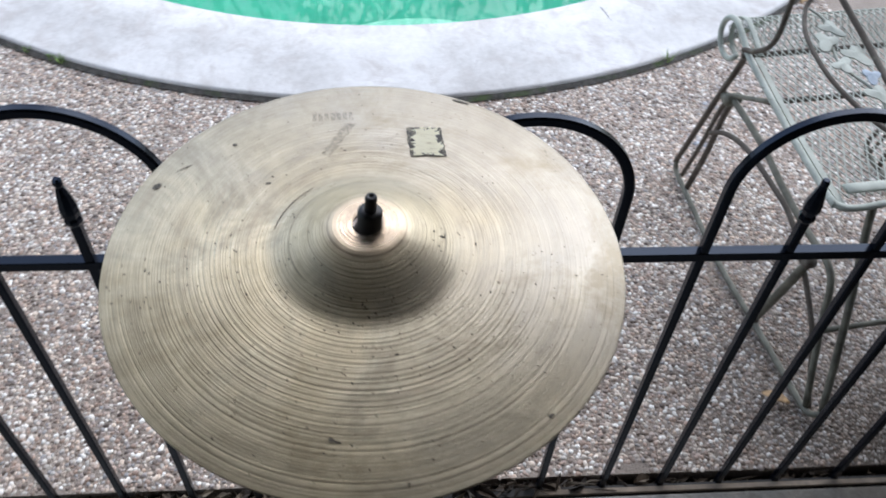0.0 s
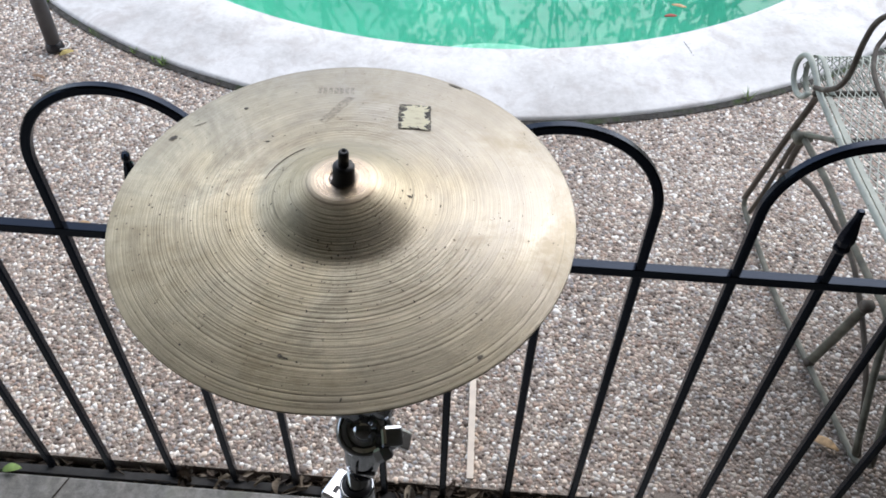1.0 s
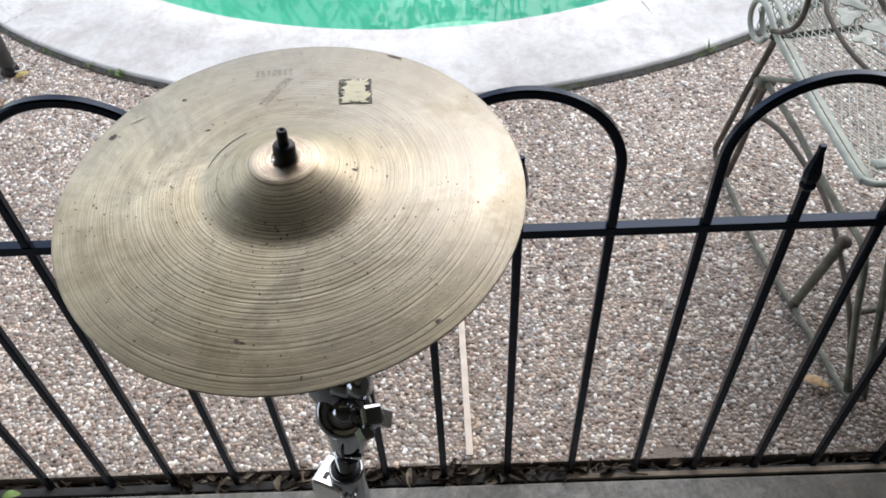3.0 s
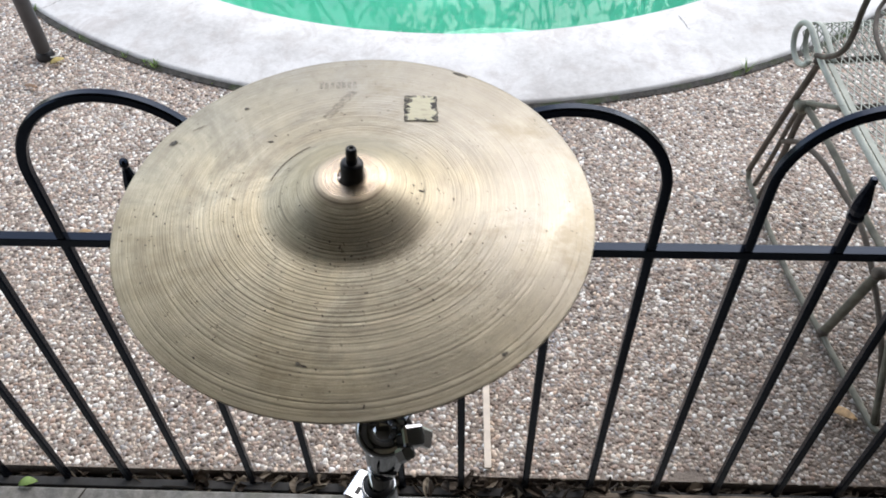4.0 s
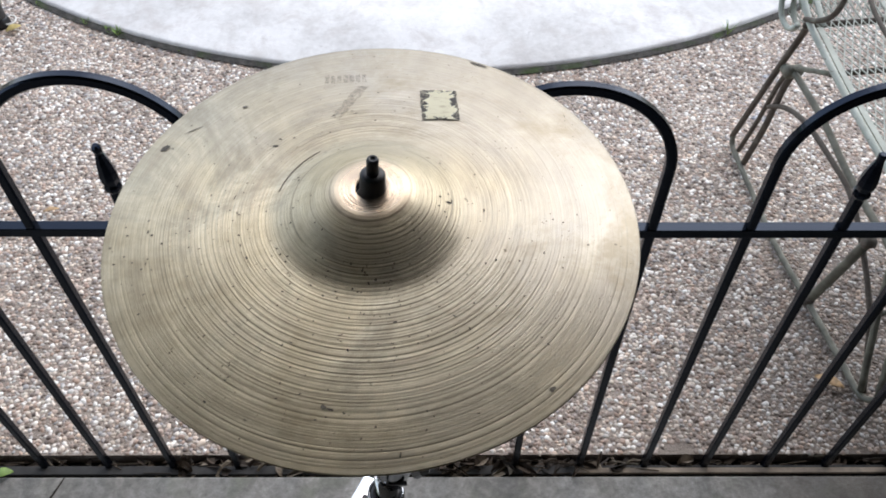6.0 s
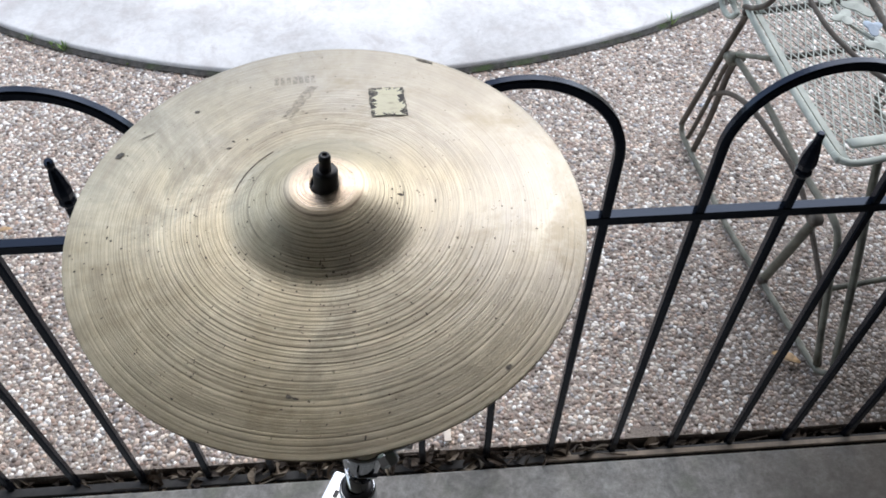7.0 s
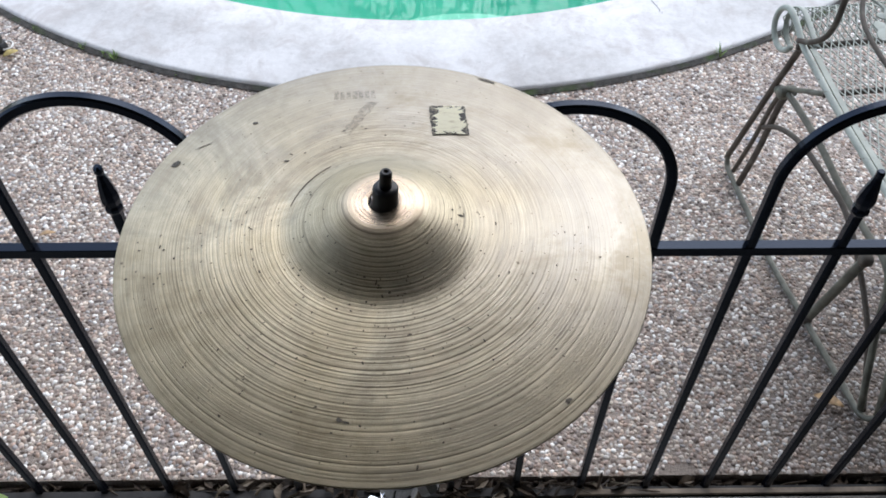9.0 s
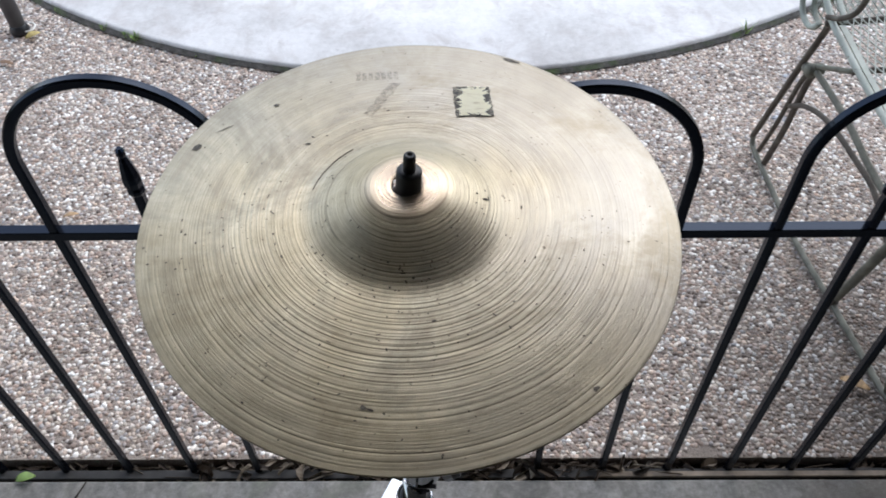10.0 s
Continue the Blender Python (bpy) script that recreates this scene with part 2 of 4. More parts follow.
def make_bronze():
    m = Nodes("aged_bronze")
    x, y, z = m.split()
    r = m.math("SQRT", m.math("ADD", m.math("MULTIPLY", x, x), m.math("MULTIPLY", y, y)))
    wob = m.math("ADD", r, m.math("MULTIPLY", m.noise(9, 2), 0.0016))
    drift = m.noise(1.0, 3, 0.6, m.combine(m.math("MULTIPLY", r, 130.0), 2.0))
    amount = m.ramp(m.noise(1.0, 3, 0.6, m.combine(m.math("MULTIPLY", r, 60.0), m.math("MULTIPLY", x, 9.0), m.math("MULTIPLY", y, 9.0))), (0.36, 0.2), (0.60, 1.0))
    bell = m.ramp(r, (0.046, 1.0), (0.0485, 0.0))
    amount = m.math("MAXIMUM", amount, bell)
    saw = m.math("FRACT", m.math("ADD", m.math("MULTIPLY", wob, m.math("ADD", 350.0, m.math("MULTIPLY", bell, 170.0))), m.math("MULTIPLY", drift, 5.0)))
    thin = m.noise(1.0, 4, 0.75, m.combine(m.math("MULTIPLY", wob, 1050.0)))
    ridge = m.ramp(saw, (0.0, 0.0), (0.84, 1.0), (0.97, 0.1))
    groove = m.math("ADD", m.math("MULTIPLY", m.math("MULTIPLY", ridge, amount), 0.6), m.math("MULTIPLY", thin, 0.4))
    fine = m.noise(1.0, 3, 0.7, m.combine(m.math("MULTIPLY", wob, 2300.0)))
    far = m.ramp(m.math("ADD", m.math("MULTIPLY", y, 4.0), m.noise(8, 3)), (0.7, 1.0), (1.1, 0.8))
    patina = m.noise(13, 7, 0.68, distortion=0.5)
    base = m.ramp(patina, (0.28, (0.325, 0.268, 0.170)), (0.42, (0.465, 0.398, 0.272)), (0.56, (0.54, 0.472, 0.337)), (0.72, (0.61, 0.545, 0.41)))
    base = m.mix(m.math("MULTIPLY", amount, m.math("ADD", 0.58, m.math("MULTIPLY", bell, 0.4))), base, m.ramp(saw, (0.0, 0.56), (0.12, 0.50), (0.78, 0.50), (0.88, 0.28), (0.95, 0.50), (1.0, 0.68)), "OVERLAY")
    base = m.mix(0.55, base, m.ramp(thin, (0.34, 0.30), (0.5, 0.5), (0.66, 0.70)), "OVERLAY")
    base = m.mix(0.35, base, m.ramp(fine, (0.32, 0.25), (0.5, 0.5), (0.68, 0.72)), "OVERLAY")
    ang = m.noise(1.0, 4, 0.7, m.combine(m.math("MULTIPLY", x, 34.0), m.math("MULTIPLY", y, 34.0), m.math("MULTIPLY", r, 130.0)))
    base = m.mix(0.45, base, m.ramp(ang, (0.32, 0.28), (0.5, 0.5), (0.68, 0.68)), "OVERLAY")
    # greyer towards the far right, with a ragged noise edge
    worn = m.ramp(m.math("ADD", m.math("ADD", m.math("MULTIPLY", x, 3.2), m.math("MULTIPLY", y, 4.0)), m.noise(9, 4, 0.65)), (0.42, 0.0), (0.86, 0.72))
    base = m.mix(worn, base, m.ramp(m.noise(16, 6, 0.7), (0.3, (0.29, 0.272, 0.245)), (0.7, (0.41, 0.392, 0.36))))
    # slightly paler towards the near right
    pale_right = m.ramp(m.math("ADD", m.math("SUBTRACT", m.math("MULTIPLY", x, 5.0), m.math("MULTIPLY", y, 2.5)), m.noise(12, 5, 0.7)), (0.66, 0.0), (1.10, 0.22))
    base = m.mix(pale_right, base, (0.47, 0.455, 0.42))
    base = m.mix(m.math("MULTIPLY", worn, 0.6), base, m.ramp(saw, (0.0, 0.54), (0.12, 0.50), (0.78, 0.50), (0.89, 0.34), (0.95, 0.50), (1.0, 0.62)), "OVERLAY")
    grime = m.ramp(m.noise(12, 6, 0.74, distortion=0.5), (0.50, 0.0), (0.64, 0.8))
    base = m.mix(grime, base, (0.30, 0.263, 0.193))
    fleck = m.math("MULTIPLY", m.ramp(m.math("ADD", m.voronoi(330), m.math("MULTIPLY", m.noise(700, 2), 0.25)), (0.17, 1.0), (0.23, 0.0)), m.ramp(m.noise(34, 3), (0.47, 0.0), (0.53, 0.95)))
    base = m.mix(fleck, base, (0.055, 0.042, 0.03))
    nick = m.math("MULTIPLY", m.ramp(m.math("ADD", m.voronoi(90), m.math("MULTIPLY", m.noise(300, 3), 0.3)), (0.18, 1.0), (0.24, 0.0)), m.ramp(m.noise(20, 3), (0.50, 0.0), (0.56, 0.85)))
    base = m.mix(nick, base, (0.10, 0.082, 0.06))
    core = m.ramp(m.math("ADD", r, m.math("MULTIPLY", m.noise(60, 3), 0.004)), (0.016, 1.0), (0.0225, 0.0))
    base = m.mix(m.math("MULTIPLY", core, 0.8), base, m.ramp(m.noise(120, 5, 0.7), (0.3, (0.50, 0.39, 0.29)), (0.7, (0.68, 0.55, 0.43))))
    # shadow line round the crown's edge, painted as a dark ring
    lip_shade = m.ramp(wob, (0.0205, 0.0), (0.0213, 0.6), (0.0222, 0.0))
    base = m.mix(lip_shade, base, (0.12, 0.095, 0.065))
    m.set(Base_Color=base, Metallic=0.82, Roughness=m.mix(core, m.ramp(patina, (0.3, 0.46), (0.7, 0.34)), (0.25, 0.25, 0.25)), Anisotropic=0.5, Anisotropic_Rotation=0.25)
    tan = m.n.new("ShaderNodeTangent")
    tan.direction_type, tan.axis = "RADIAL", "Z"
    m.l.new(tan.outputs[0], m.bsdf.inputs["Tangent"])
    b1 = m.bump(m.math("MULTIPLY", groove, far), 0.22, 0.0006)
    m.bump(m.math("MULTIPLY", fine, far), 0.35, 0.0005, b1)
    return m.mat


def make_plain(name, color, rough=0.5, metal=0.0, vary=0.25, scale=40.0, bump=0.1):
    m = Nodes(name)
    n = m.noise(scale, 5)
    lo, hi = tuple(c * (1 - vary) for c in color), tuple(min(1, c * (1 + vary)) for c in color)
    m.set(Base_Color=m.ramp(n, (0.3, lo), (0.7, hi)), Roughness=m.ramp(m.noise(scale * 0.6), (0.3, rough * 0.85), (0.7, min(1, rough * 1.15))), Metallic=metal)
    if bump:
        m.bump(m.noise(scale * 4, 4), bump, 0.001)
    return m.mat


def make_chair_paint():
    m = Nodes("chipped_sage_paint")
    col = m.ramp(m.noise(22, 4), (0.3, (0.33, 0.36, 0.32)), (0.6, (0.46, 0.495, 0.44)), (0.8, (0.57, 0.60, 0.54)))
    chip = m.ramp(m.noise(75, 5, 0.7), (0.62, 0.0), (0.68, 0.8))
    col = m.mix(chip, col, (0.13, 0.095, 0.06))
    m.set(Base_Color=col, Roughness=0.55)
    m.bump(m.noise(120, 4), 0.25, 0.001)
    return m.mat


def make_rusty_paint():
    m = Nodes("dark_rusted_tube")
    col = m.ramp(m.noise(30, 5), (0.3, (0.055, 0.042, 0.032)), (0.6, (0.10, 0.083, 0.066)), (0.78, (0.21, 0.20, 0.168)))
    m.set(Base_Color=col, Roughness=0.65)
    m.bump(m.noise(140, 4), 0.3, 0.001)
    return m.mat


def make_water():
    m = Nodes("pool_water")
    m.set(Base_Color=(0.50, 0.93, 0.80, 1), Roughness=0.02, IOR=1.33, Transmission_Weight=1.0)
    m.bump(m.noise(4, 2), 0.05, 0.01)
    return m.mat


def make_plaster():
    m = Nodes("turquoise_pool_plaster")
    col = m.ramp(m.noise(2.2, 5, 0.6), (0.3, (0.09, 0.46, 0.35)), (0.7, (0.17, 0.62, 0.48)))
    m.set(Base_Color=col, Roughness=0.8)
    return m.mat


def make_leaf():
    m = Nodes("dry_leaves")
    col = m.ramp(m.island(), (0.0, (0.022, 0.016, 0.011)), (0.4, (0.050, 0.035, 0.024)), (0.75, (0.095, 0.070, 0.048)), (0.92, (0.18, 0.145, 0.105)), (1.0, (0.30, 0.255, 0.195)))
    col = m.mix(0.4, col, m.ramp(m.noise(120, 4), (0.3, 0.3), (0.7, 0.7)), "OVERLAY")
    m.set(Base_Color=col, Roughness=0.8)
    return m.mat


def make_worn(name, under, over, scale, lo, hi, stretch=(1, 1, 1), rough=0.6):
    """Print or paper worn away in streaks, over the alpha of the rest."""
    m = Nodes(name)
    t = m.n.new("ShaderNodeMapping")
    m.l.new(m.coord, t.inputs["Vector"])
    t.inputs["Scale"].default_value = stretch
    n = m.noise(scale, 5, 0.7, t.outputs[0])
    m.set(Base_Color=m.ramp(n, (lo, under), (hi, over)), Roughness=rough)
    return m.mat


FENCE, CONCRETE, COPING, EDGE, MORTAR, PEBBLE = make_fence_paint(), make_concrete(), make_coping(), make_coping_edge(), make_mortar(), make_pebble()
SOIL, LAWN, BRONZE, SAGE, RUSTY, WATER, PLASTER, LEAF = make_soil(), make_lawn(), make_bronze(), make_chair_paint(), make_rusty_paint(), make_water(), make_plaster(), make_leaf()
DUSTY = make_plain("dusty_black_paint", (0.035, 0.034, 0.033), 0.85, 0.0, 0.4, 30, 0.3)
OLIVE = make_plain("dulled_olive_paint", (0.145, 0.143, 0.112), 0.6, 0.0, 0.4, 35, 0.3)
# one chrome in two tones: dark reflections and sky glare put into the colours
DIM_CHROME = make_plain("dim_chrome", (0.42, 0.44, 0.47), 0.06, 1.0, 0.05, 30, 0.0)
LIT_CHROME = make_plain("lit_chrome", (0.94, 0.94, 0.95), 0.22, 1.0, 0.05, 30, 0.0)
BLACK_PLASTIC = make_plain("black_nylon", (0.012, 0.012, 0.014), 0.38, 0.0, 0.3, 60, 0.05)
FELT = make_plain("grey_felt", (0.10, 0.095, 0.09), 0.95, 0.0, 0.3, 200, 0.5)
LEDGE = make_plain("pale_ledge_plaster", (0.42, 0.74, 0.62), 0.8, 0.0, 0.08, 5, 0.0)
PALE_WOOD = make_plain("pale_bare_wood", (0.78, 0.68, 0.57), 0.7, 0.0, 0.12, 30, 0.2)
OLD_WOOD = make_plain("weathered_lath", (0.21, 0.17, 0.13), 0.85, 0.0, 0.35, 35, 0.4)
GREY_METAL = make_plain("grey_painted_metal", (0.085, 0.085, 0.09), 0.45, 0.0, 0.25, 20, 0.1)
GREEN = make_plain("green_blades", (0.20, 0.31, 0.08), 0.6, 0.0, 0.3, 60, 0.0)
YELLOW_LEAF = make_plain("yellowed_leaf", (0.42, 0.33, 0.12), 0.7, 0.0, 0.3, 90, 0.2)
TAN_LEAF = make_plain("tan_dry_leaf", (0.45, 0.30, 0.16), 0.75, 0.0, 0.3, 120, 0.3)
BARK = make_plain("grey_brown_bark", (0.11, 0.09, 0.07), 0.9, 0.0, 0.35, 12, 0.6)
FOLIAGE = make_plain("tree_foliage", (0.06, 0.09, 0.03), 0.7, 0.0, 0.4, 3, 0.0)
PALE_BLUE = make_plain("pale_blue_paint", (0.36, 0.43, 0.51), 0.6, 0.0, 0.2, 40, 0.2)
WHITE_CORD = make_plain("white_cord", (0.75, 0.73, 0.68), 0.7, 0.0, 0.1, 80, 0.2)
RUST_LEAF = make_plain("rust_brown_leaf", (0.22, 0.135, 0.08), 0.8, 0.0, 0.35, 110, 0.3)
RED_LEAF = make_plain("red_leaf", (0.25, 0.05, 0.03), 0.7, 0.0, 0.3, 120, 0.2)
WALL_PAINT = make_plain("house_wall_paint", (0.10, 0.085, 0.07), 0.9, 0.0, 0.15, 6, 0.2)
ROOF_BOARD = make_plain("porch_ceiling_paint", (0.07, 0.062, 0.052), 0.9, 0.0, 0.15, 6, 0.2)

# ---- ground, slab, pool ----
POOL_IN, R_IN = Vector((0.442, 3.010, 0)), 1.600
POOL_OUT, R_OUT = Vector((0.430, 3.098, 0)), 2.020
GRAVEL_Y, SLAB_Y = 0.018, -0.024
N = 192


def circle(c, r, z, n=N):
    return [(c.x + r * math.cos(2 * math.pi * k / n), c.y + r * math.sin(2 * math.pi * k / n), z) for k in range(n)]


def rect_outline(c, x0, x1, y0, y1, z, n=N):
    out = []
    for k in range(n):
        dx, dy = math.cos(2 * math.pi * k / n), math.sin(2 * math.pi * k / n)
        s = min(((x1 if dx > 0 else x0) - c.x) / dx if abs(dx) > 1e-6 else 1e9, ((y1 if dy > 0 else y0) - c.y) / dy if abs(dy) > 1e-6 else 1e9)
        out.append((c.x + s * dx, c.y + s * dy, z))
    for corner in ((x0, y0), (x0, y1), (x1, y0), (x1, y1)):
        near = min(range(n), key=lambda k: (out[k][0] - corner[0]) ** 2 + (out[k][1] - corner[1]) ** 2)
        out[near] = (*corner, z)
    return out


ground = bm_object("ground", ring_sheet(circle(POOL_OUT, R_OUT - 0.05, -0.07), rect_outline(POOL_OUT, -400, 400, -400, 400, -0.07)), LAWN)
tagged(ground, "plain yard ground of patchy grass and soil", "ground", kind="structure")
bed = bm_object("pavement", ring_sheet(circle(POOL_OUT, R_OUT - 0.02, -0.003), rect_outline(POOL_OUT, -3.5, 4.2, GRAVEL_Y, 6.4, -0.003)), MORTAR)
solid = bed.modifiers.new("thickness", "SOLIDIFY")
solid.thickness, solid.offset = 0.06, -1
tagged(bed, "exposed pebble aggregate paving round the pool", "pavement", kind="structure")
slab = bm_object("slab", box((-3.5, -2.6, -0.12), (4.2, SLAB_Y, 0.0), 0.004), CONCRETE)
tagged(slab, "worn grey concrete porch slab with a crack", "slab", kind="structure")
trough = bm_object("soil_strip", box((-3.5, SLAB_Y, -0.10), (4.2, GRAVEL_Y, -0.034)), SOIL)
tagged(trough, "dark damp soil in the gap under the fence", "soil", kind="structure")


def crack(pts, width):
    bm = bmesh.new()
    pts = [Vector(p) for p in pts]
    rows = []
    for i, p in enumerate(pts):
        w = width * (0.5 + random.random())
        rows.append((bm.verts.new(p - Vector((w, 0, 0))), bm.verts.new(p + Vector((w, 0, 0)))))
    for a, b in zip(rows, rows[1:]):
        bm.faces.new((a[0], a[1], b[1], b[0]))
    return bm


split_line = part("crack", crack([(-0.186 - 0.35 * k * 0.03 + random.uniform(-0.003, 0.003), SLAB_Y - 0.002 - 0.03 * k, 0.0006) for k in range(12)], 0.0018), SOIL, slab)

# coping: one ring with a rounded inner lip and a dark joint round its outside
prof = [(0.0, -0.20), (0.0, 0.004), (0.012, 0.016), (0.035, 0.0215), (0.5, 0.0205), (0.965, 0.0185), (0.980, 0.0183), (0.990, 0.0168), (1.0, 0.011), (1.0, -0.03)]
cop = bmesh.new()
rings = []
for f, z in prof:
    ring = []
    for k in range(N):
        a = 2 * math.pi * k / N
        d = Vector((math.cos(a), math.sin(a), 0))
        p = (POOL_IN + d * R_IN).lerp(POOL_OUT + d * R_OUT, f)
        ring.append(cop.verts.new((p.x, p.y, z)))
    rings.append(ring)
for a, b in zip(rings, rings[1:]):
    for k in range(N):
        cop.faces.new((a[k], b[k], b[(k + 1) % N], a[(k + 1) % N]))
coping = bm_object("pool_coping", cop, COPING, True)
tagged(coping, "pale weathered concrete coping ring round the pool", "coping", kind="structure")
for ends in (((-0.835, 1.500), (-0.735, 1.622)), ((1.136, 1.428), (1.117, 1.500))):
    (xa, ya), (xb, yb) = ends
    line = [(xa + (xb - xa) * k / 14 + random.uniform(-0.004, 0.004), ya + (yb - ya) * k / 14, 0.0222) for k in range(15)]
    part("crack", crack(line, 0.0008), EDGE, coping)
joint = bm_object("coping_joint", ring_sheet(circle(POOL_OUT, R_OUT + 0.0015, 0.0095), circle(POOL_OUT, R_OUT + 0.015, 0.002)), EDGE)
tagged(joint, "dark mossy joint along the coping", "joint", kind="structure")

bas = bmesh.new()
rings = [[bas.verts.new(p) for p in circle(POOL_IN, r, z)] for r, z in ((R_IN + 0.01, -0.02), (R_IN, -0.5), (R_IN - 0.15, -0.95), (R_IN - 0.5, -1.1))]
for a, b in zip(rings, rings[1:]):
    for k in range(N):
        bas.faces.new((a[k], a[(k + 1) % N], b[(k + 1) % N], b[k]))
bas.faces.new(rings[-1])
basin = bm_object("pool_basin", bas, PLASTER, True)
tagged(basin, "turquoise plastered pool basin", "pool", kind="structure")
led = bmesh.new()
add_lathe(led, [(0.34, -0.55), (0.34, -0.26), (0.30, -0.225), (0.0001, -0.21)], 48, pose(0.58, 1.50, 0, 0, 0, 0) @ Matrix.Diagonal((1.0, 0.62, 1, 1)))
ledge = part("step", led, LEDGE, basin, "pale rounded step under the water", True)
water = bm_object("water", ring_sheet(circle(POOL_IN, 0.001, -0.055), circle(POOL_IN, R_IN + 0.004, -0.055)), WATER)
water.visible_shadow = False
tagged(water, "still turquoise pool water", "water", kind="structure")

# ---- porch, all out of view: house wall behind, added end wall and roof that shade the slab ----
wall = bm_object("wall_house", box((-3.5, -2.75, -0.1), (4.2, -2.6, 2.6)), WALL_PAINT)
tagged(wall, "plain painted house wall behind the porch", "wall", kind="structure")
# wall and pier stand out of view, added to block light from the right
side = bm_object("wall_end", box((1.44, -2.6, -0.1), (1.59, 0.01, 2.6)), WALL_PAINT)
tagged(side, "plain unseen wall added to shade the slab's right end", "wall", kind="structure")
pier = bm_object("wall_pier", box((1.475, 0.012, -0.1), (1.60, 0.13, 2.6), 0.004), WALL_PAINT)
tagged(pier, "plain unseen pier added to shade the paving's right corner", "wall", kind="structure")
# unseen light blocker; its front edge sets how dark the near side gets
roof = bm_object("ceiling", box((-3.5, -2.75, 2.6), (4.2, 0.56, 2.72)), ROOF_BOARD)
tagged(roof, "unseen porch roof added to shade the slab and cymbal", "ceiling", kind="structure")

# ---- fence ----
BAR = 0.0060
RAIL_Z = 0.645
HOOPS = [(-1.036, -0.922, -0.807), (-0.692, -0.578, -0.463), (-0.343, -0.228, -0.113), (0.002, 0.118, 0.231), (0.499, 0.614, 0.729), (0.845, 0.953, 1.063), (1.170, 1.284, 1.399)]
fence = empty("fence", (0, 0, 0))
tagged(fence, "low black metal fence with hooped tops and spear finials", "fence")


def arch(xa, xb, foot=-0.012):
    r, cx, top = (xb - xa) / 2, (xa + xb) / 2, 0.873 if xa < 0.3 else (0.860 if xa < 0.8 else 0.864)
    pts = [(xa, 0, foot), (xa, 0, 0.3), (xa, 0, top - r - 0.05)]
    for k in range(0, 61):
        a = math.pi - math.pi * k / 60
        pts.append((cx + r * math.cos(a), 0, top - r + r * math.sin(a)))
    return pts + [(xb, 0, top - r - 0.05), (xb, 0, 0.3), (xb, 0, foot)]


def picket(x, foot=-0.012):
    top = 0.722 if x < 0.3 else 0.710
    bm = tube([(x, 0, foot), (x, 0, 0.3), (x, 0, top)], BAR, 4, up=(0, 1, 0))
    nub = [(0.0042, 0.056), (0.0054, 0.060), (0.0052, 0.065), (0.003, 0.068)] if x < 0.3 else [(0.0047, 0.057), (0.0049, 0.064), (0.0036, 0.066)]
    add_lathe(bm, [(0.0085, 0), (0.0102, 0.004), (0.0102, 0.008), (0.0090, 0.012), (0.0106, 0.020), (0.0102, 0.028), (0.0078, 0.042), (0.0055, 0.052)] + nub, 8,
              Matrix.Translation((x, 0, top - 0.006)))
    return bm


for xa, xm, xb in HOOPS:
    part("hoop", tube(arch(xa, xb), BAR, 4, up=(0, 1, 0)), FENCE, fence)
    part("spear_picket", picket(xm), FENCE, fence)
part("spear_picket", picket(0.393), FENCE, fence)
part("top_rail", box((-1.2, -0.0070, RAIL_Z - 0.0038), (0.310, 0.0070, RAIL_Z + 0.0098), 0.0008), FENCE, fence)
part("top_rail", box((0.312, -0.0070, RAIL_Z - 0.0072), (1.437, 0.0070, RAIL_Z + 0.0064), 0.0008), FENCE, fence)
part("bottom_rail", box((-1.2, -0.0175, -0.016), (1.437, -0.0015, -0.0055), 0.001), DUSTY, fence, "dusty bottom rail")
for x in (-1.2,):
    part("post", box((x - 0.02, -0.02, -0.05), (x + 0.02, 0.02, 0.78), 0.002), FENCE, fence)

# ---- cymbal on its stand ----
CYM = Vector((0.4476, -0.3658, 1.0833))
RC = 0.1292
u = Vector((0, 1, 0)).cross(Vector((0.0036, -0.0364, 1))).normalized()
w = Vector((0.0036, -0.0364, 1)).normalized()
v = w.cross(u)
CM = Matrix.Translation(CYM) @ Matrix((u, v, w)).transposed().to_4x4()


BELL_R = 0.0520
FLANK = [(0.0, 0.02), (0.0160, 0.05), (0.0178, 0.36), (0.0240, 0.52), (0.0320, 0.60), (0.0400, 0.60), (0.0445, 0.42), (0.0480, 0.16), (BELL_R, 0.0)]


def bell_slope(r):
    for (r0, a), (r1, b) in zip(FLANK, FLANK[1:]):
        if r < r1:
            return a + (b - a) * (r - r0) / (r1 - r0)
    return 0.0


def bell_rise(r):
    """Height of the bell over the plate: its slope summed from the foot inwards."""
    if r >= BELL_R:
        return 0.0
    step = (BELL_R - r) / 24
    return sum(bell_slope(r + (k + 0.5) * step) for k in range(24)) * step


def cym_h(r):
    """Height of the cymbal's upper face over its rim: a bowed plate with a domed bell."""
    return 0.0085 * (1 - max(0, (r - 0.046) / (RC - 0.046)) ** 1.7) + bell_rise(r)


rng = np.random.RandomState(4)
# lathe grooves: sharp steps at uneven spacing, deeper on the plate than on the bell
GROOVES, r = [], 0.0225
while r < RC - 0.002:
    wide = rng.uniform(0.0013, 0.0022) if r < BELL_R else rng.choice([0.0011, 0.0016, 0.0024, 0.0033]) * rng.uniform(0.85, 1.15)
    GROOVES.append((r, wide, rng.uniform(0.00006, 0.00012) * (0.9 if r < BELL_R else min(1.5, wide / 0.0015) * (1.15 if 0.050 < r < 0.092 else (1.7 if 0.117 < r < 0.1215 else 0.5)))))
    r += wide
bm = bmesh.new()
prof = [(0.0070, cym_h(0.0070) - 0.0004), (0.0074, cym_h(0.0074))] + [(q, cym_h(q)) for q in np.arange(0.009, 0.0222, 0.0011)]
